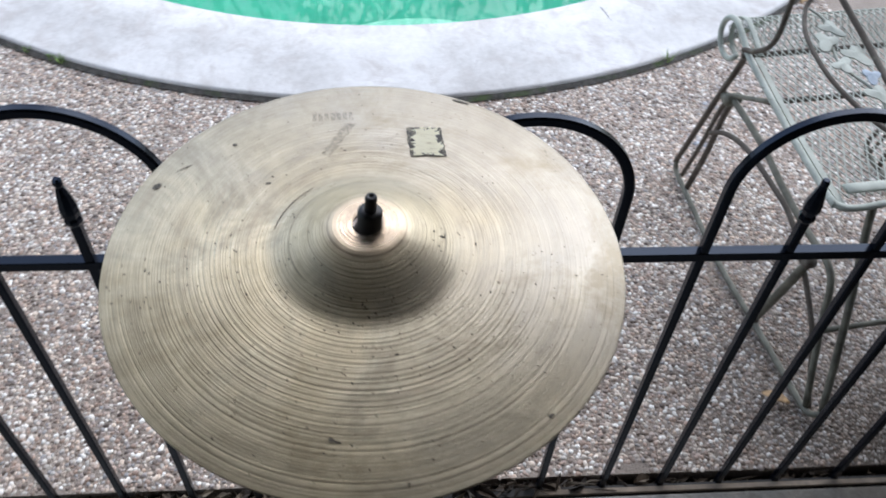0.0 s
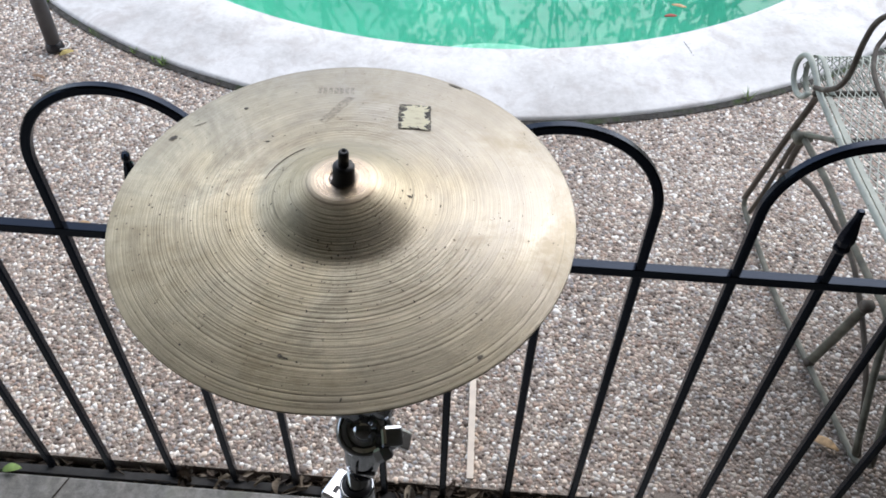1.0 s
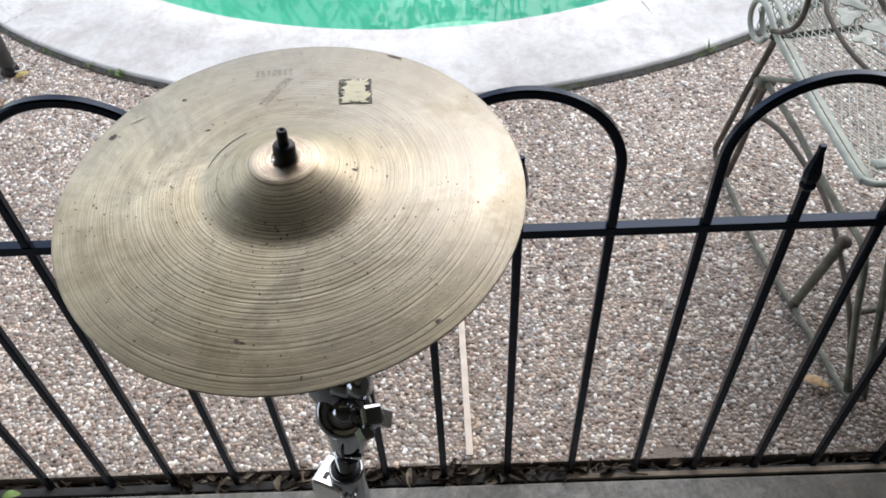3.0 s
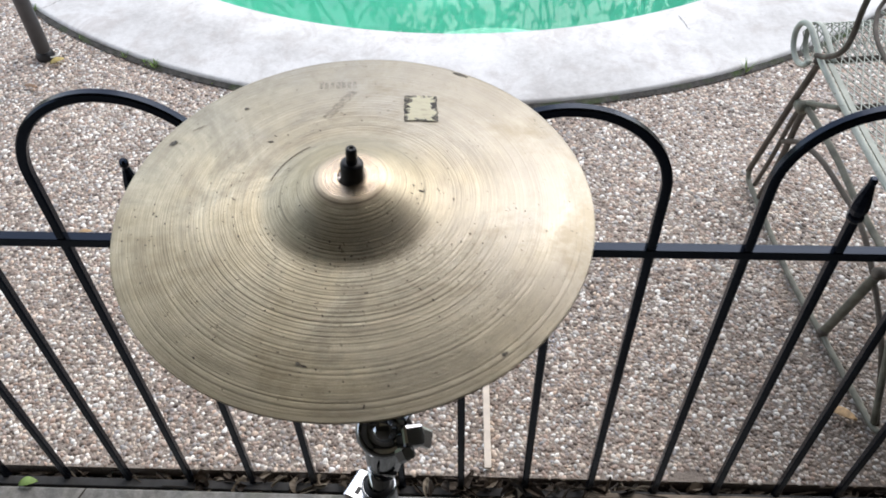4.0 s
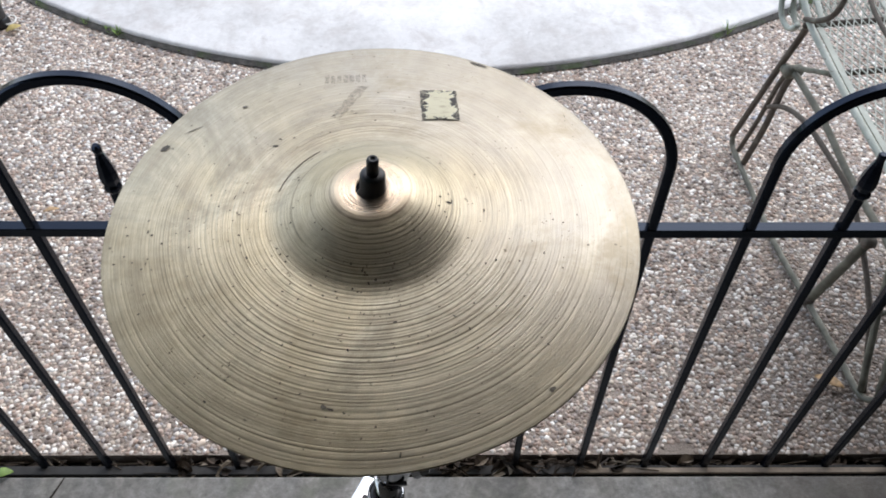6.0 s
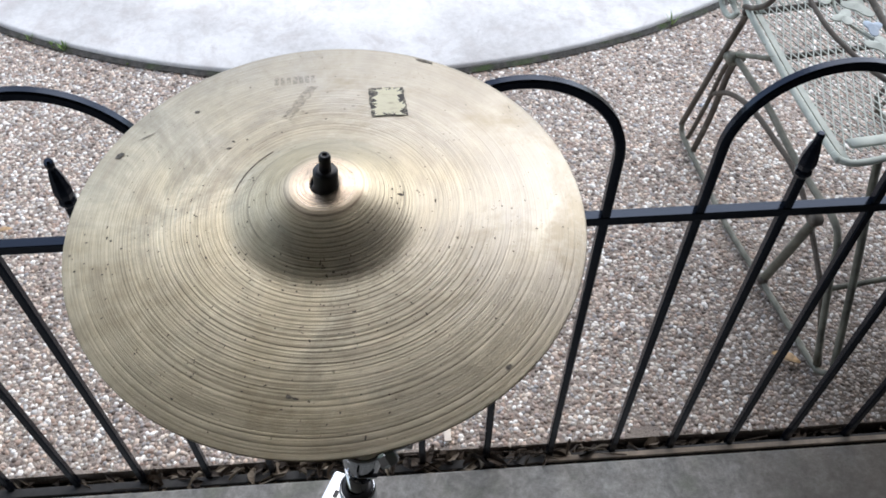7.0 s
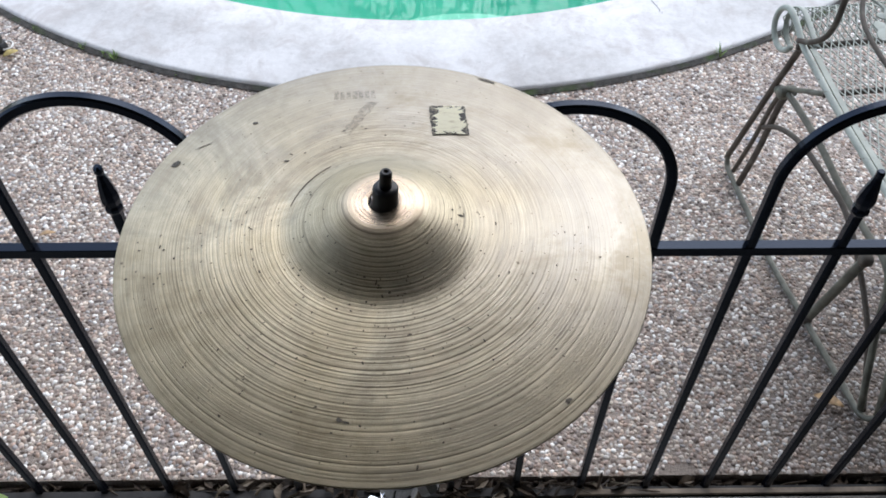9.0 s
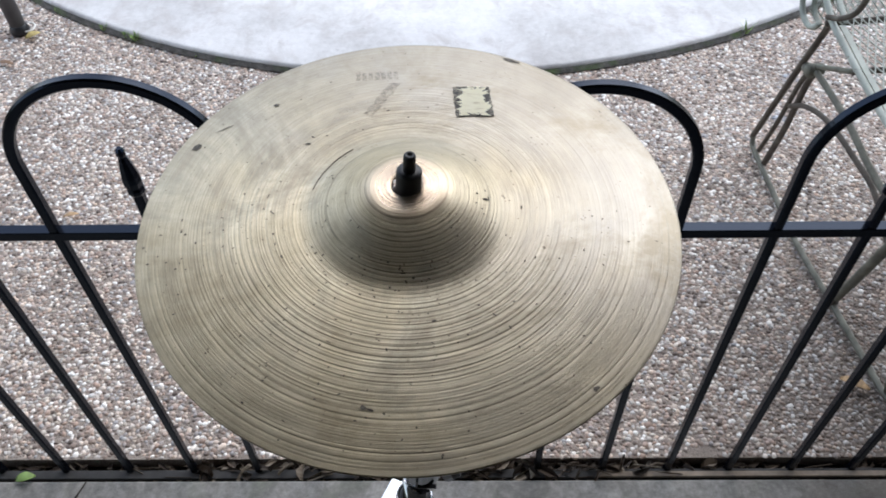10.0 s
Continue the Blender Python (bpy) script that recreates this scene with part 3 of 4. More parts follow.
for start, wide, deep in GROOVES:
    for f, lift in ((0.0, -0.5), (0.10, -0.1), (0.30, 0.1), (0.62, 0.3), (0.84, 0.5), (0.94, 0.1)):
        prof.append((start + f * wide, cym_h(start + f * wide) + lift * deep))
prof += [(RC - 0.0012, cym_h(RC - 0.0012)), (RC - 0.0003, 0.0001), (RC, -0.0004), (RC - 0.0004, -0.0010)]
prof += [(rr, cym_h(rr) - 0.0011) for rr in (0.115, 0.095, 0.075, 0.055, 0.046, 0.038, 0.03, 0.022, 0.014, 0.0070)]
add_lathe(bm, prof, 160, cap=False)
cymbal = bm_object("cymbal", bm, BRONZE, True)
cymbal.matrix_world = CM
tagged(cymbal, "small aged bronze cymbal with lathe rings and worn stamp", "cymbal")


def patch(name, corners, material, label="", n=14, lift=0.00035, ragged=0.0, drag=1.0):
    """A thin print that follows the cymbal's face, between four corners given in its plane."""
    bm = bmesh.new()
    a, b, c, d = [Vector((*q, 0)) for q in corners]
    grid = []
    for i in range(n + 1):
        row = []
        for j in range(n + 1):
            p = a.lerp(b, j / n).lerp(d.lerp(c, j / n), i / n)
            edge = i in (0, n) or j in (0, n)
            if ragged and edge:
                p += Vector((random.uniform(-1, 1) * drag, random.uniform(-1, 1), 0)) * ragged
            row.append(bm.verts.new((p.x, p.y, cym_h(p.length) + lift)))
        grid.append(row)
    for i in range(n):
        for j in range(n):
            bm.faces.new((grid[i][j], grid[i + 1][j], grid[i + 1][j + 1], grid[i][j + 1]))
    return part(name, bm, material, cymbal, label)


def make_ink():
    m = Nodes("faded_grey_ink")
    m.set(Base_Color=m.ramp(m.noise(300, 4), (0.35, (0.13, 0.122, 0.10)), (0.65, (0.22, 0.20, 0.16))), Roughness=0.55, Metallic=0.3,
          Alpha=m.ramp(m.noise(420, 5, 0.75), (0.40, 0.02), (0.60, 0.34)))
    return m.mat


STICKER = make_worn("scratched_black_sticker", (0.05, 0.045, 0.038), (0.30, 0.27, 0.20), 420, 0.50, 0.58)
PAPER = make_worn("torn_paper_backing", (0.98, 0.93, 0.70), (0.66, 0.58, 0.38), 260, 0.54, 0.70, (0.5, 3, 1), 0.8)
INK = make_ink()
NICK = make_worn("dark_nick", (0.03, 0.024, 0.017), (0.11, 0.09, 0.065), 500, 0.4, 0.6)
PIT = make_worn("brown_pit", (0.07, 0.058, 0.043), (0.20, 0.175, 0.135), 300, 0.4, 0.6)
patch("sticker", ((0.0212, 0.0868), (0.0411, 0.0874), (0.0430, 0.0628), (0.0230, 0.0620)), STICKER, "scratched dark square sticker", 14, 0.0004, 0.0005)
patch("sticker_core", ((0.0262, 0.0850), (0.0376, 0.0858), (0.0392, 0.0642), (0.0254, 0.0636)), PAPER, "torn cream paper where the sticker has gone", 22, 0.0007, 0.0016, 2.0)
for k in range(7):
    f0, f1 = k / 7 + 0.008, (k + random.uniform(0.72, 0.95)) / 7
    patch("stamp_bar", ((-0.0318 + 0.0236 * f0, 0.1002 + 0.0012 * f0), (-0.0318 + 0.0236 * f1, 0.1002 + 0.0012 * f1), (-0.0314 + 0.0242 * f1, 0.0930 + 0.0012 * f1), (-0.0314 + 0.0242 * f0, 0.0930 + 0.0012 * f0)), INK, "", 4)
patch("stamp_stroke", ((-0.0130, 0.0905), (-0.0068, 0.0900), (-0.0205, 0.0610), (-0.0250, 0.0645)), INK, "faded slanted ink stroke", 10, 0.0003, 0.0006)


def pit(x, y, rx, ry, turn):
    bm = bmesh.new()
    ring = []
    for k in range(12):
        a = 2 * math.pi * k / 12
        f = random.uniform(0.7, 1.15)
        p = Vector((x, y, 0)) + Matrix.Rotation(turn, 3, "Z") @ Vector((rx * f * math.cos(a), ry * f * math.sin(a), 0))
        ring.append(bm.verts.new((p.x, p.y, cym_h(p.length) + 0.0003)))
    bm.faces.new(ring)
    return part("pit", bm, PIT, cymbal)


for q in ((-0.1106, 0.0469, 0.0030, 0.0018, 0.9), (-0.0155, -0.1015, 0.0013, 0.0011, -0.3), (-0.0130, -0.1024, 0.0018, 0.0005, -0.35), (0.0795, -0.0918, 0.0018, 0.0012, 0.5), (0.0366, -0.0001, 0.0022, 0.0006, 0.1),
          (0.0545, 0.1145, 0.0055, 0.0012, -0.45), (-0.0725, 0.0756, 0.0018, 0.0010, 0.3), (-0.0973, 0.0598, 0.0060, 0.0004, 0.5), (-0.052, 0.043, 0.0018, 0.0007, 0.1)):
    pit(*q)
# small dark nicks, thickest on the played half
rk = np.random.RandomState(21)
nick_v, nick_f = [], []
while len(nick_f) < 230:
    rad, ang = rk.uniform(0.028, 0.126), rk.uniform(-math.pi, math.pi)
    x, y = rad * math.cos(ang), rad * math.sin(ang)
    if rk.rand() > (0.95 if y < 0.01 else 0.22) * (1.0 if x < 0.05 else 0.6):
        continue
    long, short = rk.uniform(0.00042, 0.00085) * (1.9 if rk.rand() < 0.10 else 1.0), rk.uniform(0.00026, 0.00055)
    turn = ang + (math.pi / 2 if rk.rand() < 0.6 else 0) + rk.normal(0, 0.3)
    n = len(nick_v)
    for k in range(6):
        a = math.pi * k / 3
        f = rk.uniform(0.6, 1.2)
        ex, ey = long * f * math.cos(a), short * f * math.sin(a)
        px_, py_ = x + ex * math.cos(turn) - ey * math.sin(turn), y + ex * math.sin(turn) + ey * math.cos(turn)
        nick_v.append((px_, py_, cym_h(math.hypot(px_, py_)) + 0.00022))
    nick_f.append(tuple(range(n, n + 6)))
me = bpy.data.meshes.new("speckling")
me.from_pydata(nick_v, [], nick_f)
me.materials.append(NICK)
speckling = new("speckling", me)
speckling.parent = cymbal
tagged(speckling, "small dark nicks and specks", kind="stuff")
# the hairline crack along the foot of the bell
arc = [(0.0475 * math.cos(a), 0.0475 * math.sin(a)) for a in [radians(127 + k * 3.6) for k in range(12)]]
part("hairline_crack", tube([(x, y, cym_h(math.hypot(x, y)) + 0.0001) for x, y in arc], 0.00028, 5), PIT, cymbal)

stand = empty("cymbal_stand", (CYM.x, CYM.y, 0))
tagged(stand, "chrome cymbal stand with a ratchet tilter", "cymbal stand")


def at_stand(bm, name, material, label="", smooth=True, m=None):
    bmesh.ops.transform(bm, matrix=(m or Matrix.Identity(4)), verts=bm.verts)
    ob = part(name, bm, material, stand, label, smooth)
    return ob


TOP = Matrix.Translation((0, 0, CYM.z)) @ CM.to_3x3().to_4x4()
PIN = TOP @ pose(-0.0006, 0, 0, 0, 3.6, 0)
at_stand(lathe([(0.0056, -0.03), (0.0056, 0.018), (0.0075, 0.0195), (0.0066, 0.022), (0.0060, 0.0228), (0.0060, 0.0335), (0.0052, 0.0348), (0.0034, 0.0350)], 24), "sleeve", BLACK_PLASTIC, "black nylon sleeve", True, PIN)
at_stand(lathe([(0.0029, 0.030), (0.0029, 0.0435), (0.0024, 0.0445), (0.0012, 0.0446), (0.0010, 0.0438)], 16), "threaded_tip", BLACK_PLASTIC, "dark threaded rod end", True, PIN)
at_stand(lathe([(0.004, -0.004), (0.014, -0.003), (0.015, 0.004), (0.014, 0.009), (0.004, 0.010)], 24), "felt_washer", FELT, "grey felt washer", True, TOP @ pose(0, 0, 0.0))
at_stand(lathe([(0.0045, -0.225), (0.0045, -0.004)], 16), "rod", DIM_CHROME, "", True, TOP)
# tilter: a tapered yoke under a ratchet drum, with a stub that carries the rod and a clamp ear at the side
yoke = lathe([(0.0095, 0.774), (0.0120, 0.778), (0.0150, 0.800), (0.0172, 0.828), (0.0172, 0.852), (0.0140, 0.862)], 32)
bmesh.ops.transform(yoke, matrix=Matrix(((1, 0, 0.10, -0.0835), (0, 0.82, 0, 0), (0, 0, 1, 0), (0, 0, 0, 1))), verts=yoke.verts)
at_stand(yoke, "tilter_body", DIM_CHROME)
DRUM = Matrix.Translation((0.001, -0.006, 0.858)) @ Vector((0.10, -0.66, 0.74)).to_track_quat("Z", "Y").to_matrix().to_4x4()
at_stand(lathe([(0.0165, -0.018), (0.0206, -0.015), (0.0212, -0.006), (0.0198, -0.0045), (0.0198, -0.0035), (0.0212, -0.002), (0.0212, 0.008), (0.0200, 0.0112), (0.0165, 0.0130), (0.0152, 0.0112), (0.0080, 0.0108), (0.0072, 0.0128), (0.0040, 0.0136)], 40, DRUM), "ratchet_drum", DIM_CHROME, "polished round ratchet drum")
STUB = Matrix.Translation((-0.003, 0.003, 0.852)) @ Vector((-0.30, 0.16, 0.94)).to_track_quat("Z", "Y").to_matrix().to_4x4()
at_stand(lathe([(0.0150, 0.0), (0.0160, 0.004), (0.0160, 0.050), (0.0145, 0.056), (0.0100, 0.058)], 32, STUB), "rod_stub", DIM_CHROME)
at_stand(lathe([(0.0085, -0.012), (0.0112, -0.010), (0.0112, 0.006), (0.0100, 0.007), (0.0112, 0.008), (0.0112, 0.017), (0.0085, 0.020)], 28, Matrix.Translation((0.003, 0.002, 0.882)) @ pose(0, 0, 0, 0, 80, -14)), "pivot_boss", DIM_CHROME)
EAR = Matrix.Translation((0.0200, -0.016, 0.862)) @ pose(0, 0, 0, 24, 14, 18)
at_stand(add_box(bmesh.new(), (-0.0085, -0.0080, -0.026), (0.0075, 0.0080, 0.016), 0.0028, EAR), "clamp_ear", DIM_CHROME, "", False)
at_stand(lathe([(0.0001, -0.0005), (0.0036, -0.0005), (0.0042, 0.0009), (0.0030, 0.0009)], 16, EAR @ pose(0.0, -0.0082, -0.006, 90, 0, 0), False), "bolt_hole", BLACK_PLASTIC)
at_stand(lathe([(0.0055, 0.0), (0.0072, 0.002), (0.0072, 0.009), (0.0050, 0.011)], 6, EAR @ pose(-0.008, -0.006, 0.006, 90, 0, 20)), "bolt_head", DIM_CHROME, "", False)
at_stand(tube([(0.018, -0.012, 0.860), (0.029, -0.010, 0.854)], 0.0040, 10), "tilter_screw", DIM_CHROME)
at_stand(add_box(bmesh.new(), (-0.0028, -0.0075, -0.0090), (0.0028, 0.0075, 0.0090), 0.0022, Matrix.Translation((0.0292, -0.0100, 0.853)) @ pose(0, 0, 0, 22, -38, -20)), "wing_screw", LIT_CHROME, "", False)
for lo, hi in (((-0.0070, -0.0020, -0.010), (-0.0056, 0.0012, 0.008)), ((-0.0070, -0.0020, -0.0105), (0.0085, 0.0012, -0.0085))):
    at_stand(box(lo, hi, 0.0, Matrix.Translation((-0.0005, -0.0126, 0.806)) @ pose(0, 0, 0, 10, 4, 0)), "yoke_slot", BLACK_PLASTIC, "", False)
at_stand(lathe([(0.0086, 0.55), (0.0086, 0.782)], 24, Matrix.Translation((-0.010, 0, 0))), "upper_tube", DIM_CHROME)
at_stand(lathe([(0.0120, 0.725), (0.0120, 0.754), (0.0132, 0.7575), (0.0146, 0.7565), (0.0150, 0.752), (0.0150, 0.660), (0.0125, 0.655)], 32, Matrix.Translation((-0.011, -0.002, 0)), False), "collar", DIM_CHROME)
at_stand(lathe([(0.0080, 0.7562), (0.0084, 0.7590), (0.0110, 0.7584), (0.0131, 0.7550)], 28, Matrix.Translation((-0.011, -0.002, 0)), False), "collar_bush", BLACK_PLASTIC, "black collar bush")
at_stand(add_box(bmesh.new(), (-0.0165, -0.0150, -0.011), (0.0125, 0.0150, 0.011), 0.0022, Matrix.Translation((-0.0215, -0.002, 0.7350)) @ pose(0, 0, 0, -7, 0, -24)), "clamp_block", LIT_CHROME, "bright square clamp block", False)
at_stand(add_box(bmesh.new(), (-0.0020, -0.0035, -0.0015), (0.0020, 0.0035, 0.0008), 0, Matrix.Translation((-0.0290, -0.003, 0.7462)) @ pose(0, 0, 0, -7, 0, -24)), "clamp_slot", BLACK_PLASTIC, "", False)
for sx in (-1, 1):
    at_stand(add_box(bmesh.new(), (-0.010, -0.0030, -0.007), (0.010, 0.0030, 0.007), 0.002, Matrix.Translation((-0.010 + 0.011 * sx, -0.024, 0.716)) @ pose(0, 0, 0, -28, 35 * sx, -12)), "clamp_wing", LIT_CHROME, "", False)
at_stand(lathe([(0.0125, 0.10), (0.0125, 0.656)], 24, Matrix.Translation((-0.010, 0, 0))), "lower_tube", DIM_CHROME)
for k in range(3):
    a = radians(90 + 120 * k)
    d = Vector((math.cos(a), math.sin(a), 0))
    c = Vector((-0.010, 0, 0))
    leg = at_stand(tube([c + d * 0.012 + Vector((0, 0, 0.34)), c + d * 0.14 + Vector((0, 0, 0.16)), c + d * 0.24 + Vector((0, 0, 0.012))], 0.0065, 8), "leg", DIM_CHROME)
    part("rubber_foot", lathe([(0.010, 0.0), (0.012, 0.006), (0.011, 0.02), (0.007, 0.03)], 12, Matrix.Translation(c + d * 0.24)), BLACK_PLASTIC, leg)

# ---- patio chair: sage-green tube frame with an expanded-metal seat ----
CH = Vector((1.186, 0.819, 0))
CA = Vector((0.087, -0.702, 0)).normalized()
CB = Vector((-CA.y, CA.x, 0))
CHM = Matrix.Translation(CH) @ Matrix((CA, CB, Vector((0, 0, 1)))).transposed().to_4x4()
chair = empty("patio_chair")
chair.matrix_world = CHM
tagged(chair, "old sage-green metal patio chair with mesh seat", "chair")
WIDE = 0.50
LW = -0.035


def chair_part(name, pts, radius, material, segs=8, flat=1.0, up=None, smooth=True, steps=5, label=""):
    return part(name, tube(smooth_path(pts, steps) if steps else pts, radius, segs, flat, up), material, chair, label, smooth)


def cast_leaf(at, size, turn):
    """A flat three-lobed leaf plate with a raised rib."""
    bm = bmesh.new()
    rim = []
    for k in range(30):
        a = 2 * math.pi * k / 30
        r = size * (0.72 + 0.24 * math.cos(3 * a) + 0.10 * math.cos(a))
        p = Matrix.Rotation(turn, 3, "Z") @ Vector((r * math.cos(a) * 1.15, r * math.sin(a) * 0.85, 0))
        rim.append(Vector(at) + p)
    low, high = [bm.verts.new(p - Vector((0, 0, 0.0015))) for p in rim], [bm.verts.new(p + Vector((0, 0, 0.0005))) for p in rim]
    mid = bm.verts.new(Vector(at) + Vector((0, 0, 0.004)))
    bm.faces.new(list(reversed(low)))
    for k in range(30):
        bm.faces.new((low[k], low[(k + 1) % 30], high[(k + 1) % 30], high[k]))
        bm.faces.new((high[k], high[(k + 1) % 30], mid))
    return bm


def seat_profile():
    """Side line of the seat sheet, from its near edge to the rolled front."""
    pts = [(0.540, 0.424), (0.48, 0.424), (0.42, 0.426), (0.34, 0.430), (0.25, 0.438), (0.16, 0.449), (0.120, 0.466)]
    for k in range(2, 16):
        a = radians(40 + 20 * k)
        pts.append((0.080 + 0.041 * math.cos(a), 0.436 + 0.041 * math.sin(a)))
    return pts


for side in (0, 1):
    q = LW if side == 0 else WIDE - LW
    i = 1 if side == 0 else -1
    g = 0.0 if side == 0 else WIDE
    chair_part("seat_rail", [(s, q - 0.008 * i * max(0, (s - 0.2) / 0.34), z) for s, z in seat_profile()], 0.0060, SAGE)
    chair_part("ground_rail", [(0.004, g - 0.010 * i, 0.045), (0.018, g - 0.010 * i, 0.015), (0.06, g - 0.010 * i, 0.0085), (0.135, g - 0.013 * i, 0.008), (0.318, g - 0.020 * i, 0.008), (0.48, g - 0.011 * i, 0.008), (0.62, g - 0.004 * i, 0.008), (0.695, g, 0.010), (0.718, g + 0.014 * i, 0.03)], 0.0064, OLIVE)
    chair_part("front_upright", [(0.150, q - 0.004 * i, 0.446), (0.114, g - 0.012 * i, 0.400), (0.066, g - 0.010 * i, 0.243), (0.004, g - 0.010 * i, 0.03)], 0.0068, RUSTY)
    chair_part("inner_upright", [(0.112, g - 0.002 * i, 0.30), (0.086, g, 0.25), (0.063, g, 0.13), (0.034, g, 0.012)], 0.0054, RUSTY)
    chair_part("spring_strap", [(0.118, g + 0.002 * i, 0.30), (0.103, g + 0.002 * i, 0.25), (0.092, g + 0.002 * i, 0.13), (0.080, g - 0.006 * i, 0.012)], 0.0070, RUSTY, 8, 0.5)
    chair_part("side_link", [(0.120, g - 0.006 * i, 0.304), (0.165, g - 0.005 * i, 0.305), (0.277, g - 0.005 * i, 0.302), (0.38, g - 0.005 * i, 0.287), (0.494, g - 0.005 * i, 0.281), (0.552, g - 0.005 * i, 0.282), (0.588, g - 0.005 * i, 0.258), (0.618, g - 0.004 * i, 0.18), (0.688, g, 0.018)], 0.0066, OLIVE)
    chair_part("bowed_rod", [(0.080, g, 0.180), (0.136, g, 0.223), (0.22, g, 0.253), (0.33, g + 0.003 * i, 0.257), (0.415, g + 0.004 * i, 0.252), (0.509, g, 0.215), (0.60, g, 0.150), (0.655, g + 0.004 * i, 0.07), (0.690, g + 0.006 * i, 0.014)], 0.0055, RUSTY)
    chair_part("near_leg", [(0.552, q + 0.055 * i, 0.428), (0.579, g + 0.020 * i, 0.351), (0.645, g + 0.020 * i, 0.193), (0.714, g + 0.018 * i, 0.022)], 0.0070, OLIVE)
    chair_part("flat_brace", [(0.473, g - 0.010 * i, 0.014), (0.497, g - 0.009 * i, 0.125), (0.520, g - 0.008 * i, 0.240)], 0.0095, OLIVE, 8, 0.5)
    cl = bmesh.new()
    add_lathe(cl, [(0.0105, -0.018), (0.0125, -0.014), (0.0125, 0.014), (0.0105, 0.018)], 14, Matrix.Translation((0.118, g - 0.004 * i, 0.303)) @ pose(0, 0, 0, 90, 0, 0))
    add_lathe(cl, [(0.008, -0.016), (0.011, -0.012), (0.011, 0.012), (0.008, 0.016)], 14, Matrix.Translation((0.104, g - 0.006 * i, 0.290)) @ pose(0, 0, 0, 0, 90, 0))
    part("pivot_clamp", cl, OLIVE, chair, "", True)
    part("knuckle", lathe([(0.007, -0.012), (0.012, -0.008), (0.012, 0.008), (0.007, 0.012)], 12, Matrix.Translation((0.522, g - 0.008 * i, 0.246)) @ pose(0, 0, 0, 90, 0, 0)), RUSTY, chair, "", True)
    part("rail_knot", lathe([(0.006, -0.010), (0.011, -0.006), (0.011, 0.006), (0.006, 0.010)], 12, Matrix.Translation((0.473, g - 0.010 * i, 0.012)) @ pose(0, 0, 0, 0, 90, 0)), RUSTY, chair, "", True)
    # arm: rises from the seat's front in an S and runs back
    arm = chair_part("arm", [(0.140, q - 0.004 * i, 0.452), (0.172, q, 0.470), (0.207, q, 0.505), (0.219, q, 0.545), (0.217, q, 0.600), (0.219, q + 0.004 * i, 0.642), (0.234, q + 0.012 * i, 0.668), (0.262, q + 0.022 * i, 0.672), (0.32, q + 0.036 * i, 0.650), (0.40, q + 0.046 * i, 0.624), (0.47, q + 0.040 * i, 0.615), (0.54, q + 0.030 * i, 0.612), (0.61, q + 0.024 * i, 0.616)], 0.0054, RUSTY)
    chair_part("arm_outer_bar", [(0.240, q + 0.014 * i, 0.668), (0.252, q + 0.010 * i, 0.645), (0.272, q - 0.010 * i, 0.628), (0.33, q - 0.034 * i, 0.618), (0.41, q - 0.044 * i, 0.614), (0.47, q - 0.041 * i, 0.612), (0.54, q - 0.026 * i, 0.611), (0.61, q + 0.002 * i, 0.614)], 0.0040, RUSTY)
    stem = [(0.262 + 0.012 * k, q + (0.004 + 0.014 * math.sin(0.42 * k)) * i, 0.622 - 0.0008 * k) for k in range(24)]
    chair_part("vine_stem", stem, 0.0024, SAGE, 6, 1.0, None, True, 2)
    for at_s, at_q, size, turn, paint in ((0.318, 0.014, 0.024, 0.5, SAGE), (0.352, -0.010, 0.027, -0.6, SAGE), (0.392, 0.020, 0.028, 0.35, SAGE), (0.418, -0.016, 0.022, 2.4, SAGE), (0.448, 0.018, 0.020, -0.4, PALE_BLUE), (0.492, 0.004, 0.026, 0.3, SAGE)):
        part("arm_leaf", cast_leaf((at_s, q + at_q * i, 0.621), size, turn * i), paint, chair, "flat cast leaf" if paint is SAGE else "cast leaf splashed with pale blue paint")
chair_part("near_rail", [(0.520, LW - 0.0075, 0.424), (0.540, LW - 0.003, 0.425), (0.553, LW + 0.022, 0.428), (0.552, 0.06, 0.434), (0.540, 0.14, 0.440), (0.540, WIDE - 0.14, 0.440), (0.552, WIDE - 0.06, 0.434), (0.556, WIDE - LW - 0.03, 0.428), (0.545, WIDE - LW - 0.006, 0.425), (0.525, WIDE - LW, 0.424)], 0.0062, SAGE)
chair_part("mesh_border", [(0.515, LW + 0.02, 0.436), (0.518, 0.10, 0.438), (0.518, WIDE - 0.10, 0.438), (0.515, WIDE - LW - 0.02, 0.436)], 0.0120, SAGE, 8, 0.35, (1, 0, 0))
for s, z in ((0.140, 0.436), (0.266, 0.422)):
    chair_part("cross_bar", [(s, LW, z), (s, WIDE / 2, z), (s, WIDE - LW, z)], 0.0055, RUSTY, 8, 1, None, True, 0)
chair_part("lower_strut", [(0.120, -0.004, 0.312), (0.19, -0.015, 0.365), (0.262, -0.03, 0.420)], 0.0055, OLIVE)
chair_part("foot_strut", [(0.61, 0.015, 0.15), (0.612, WIDE / 2, 0.158), (0.61, WIDE - 0.015, 0.15)], 0.0055, OLIVE, 8, 1, None, True, 0)
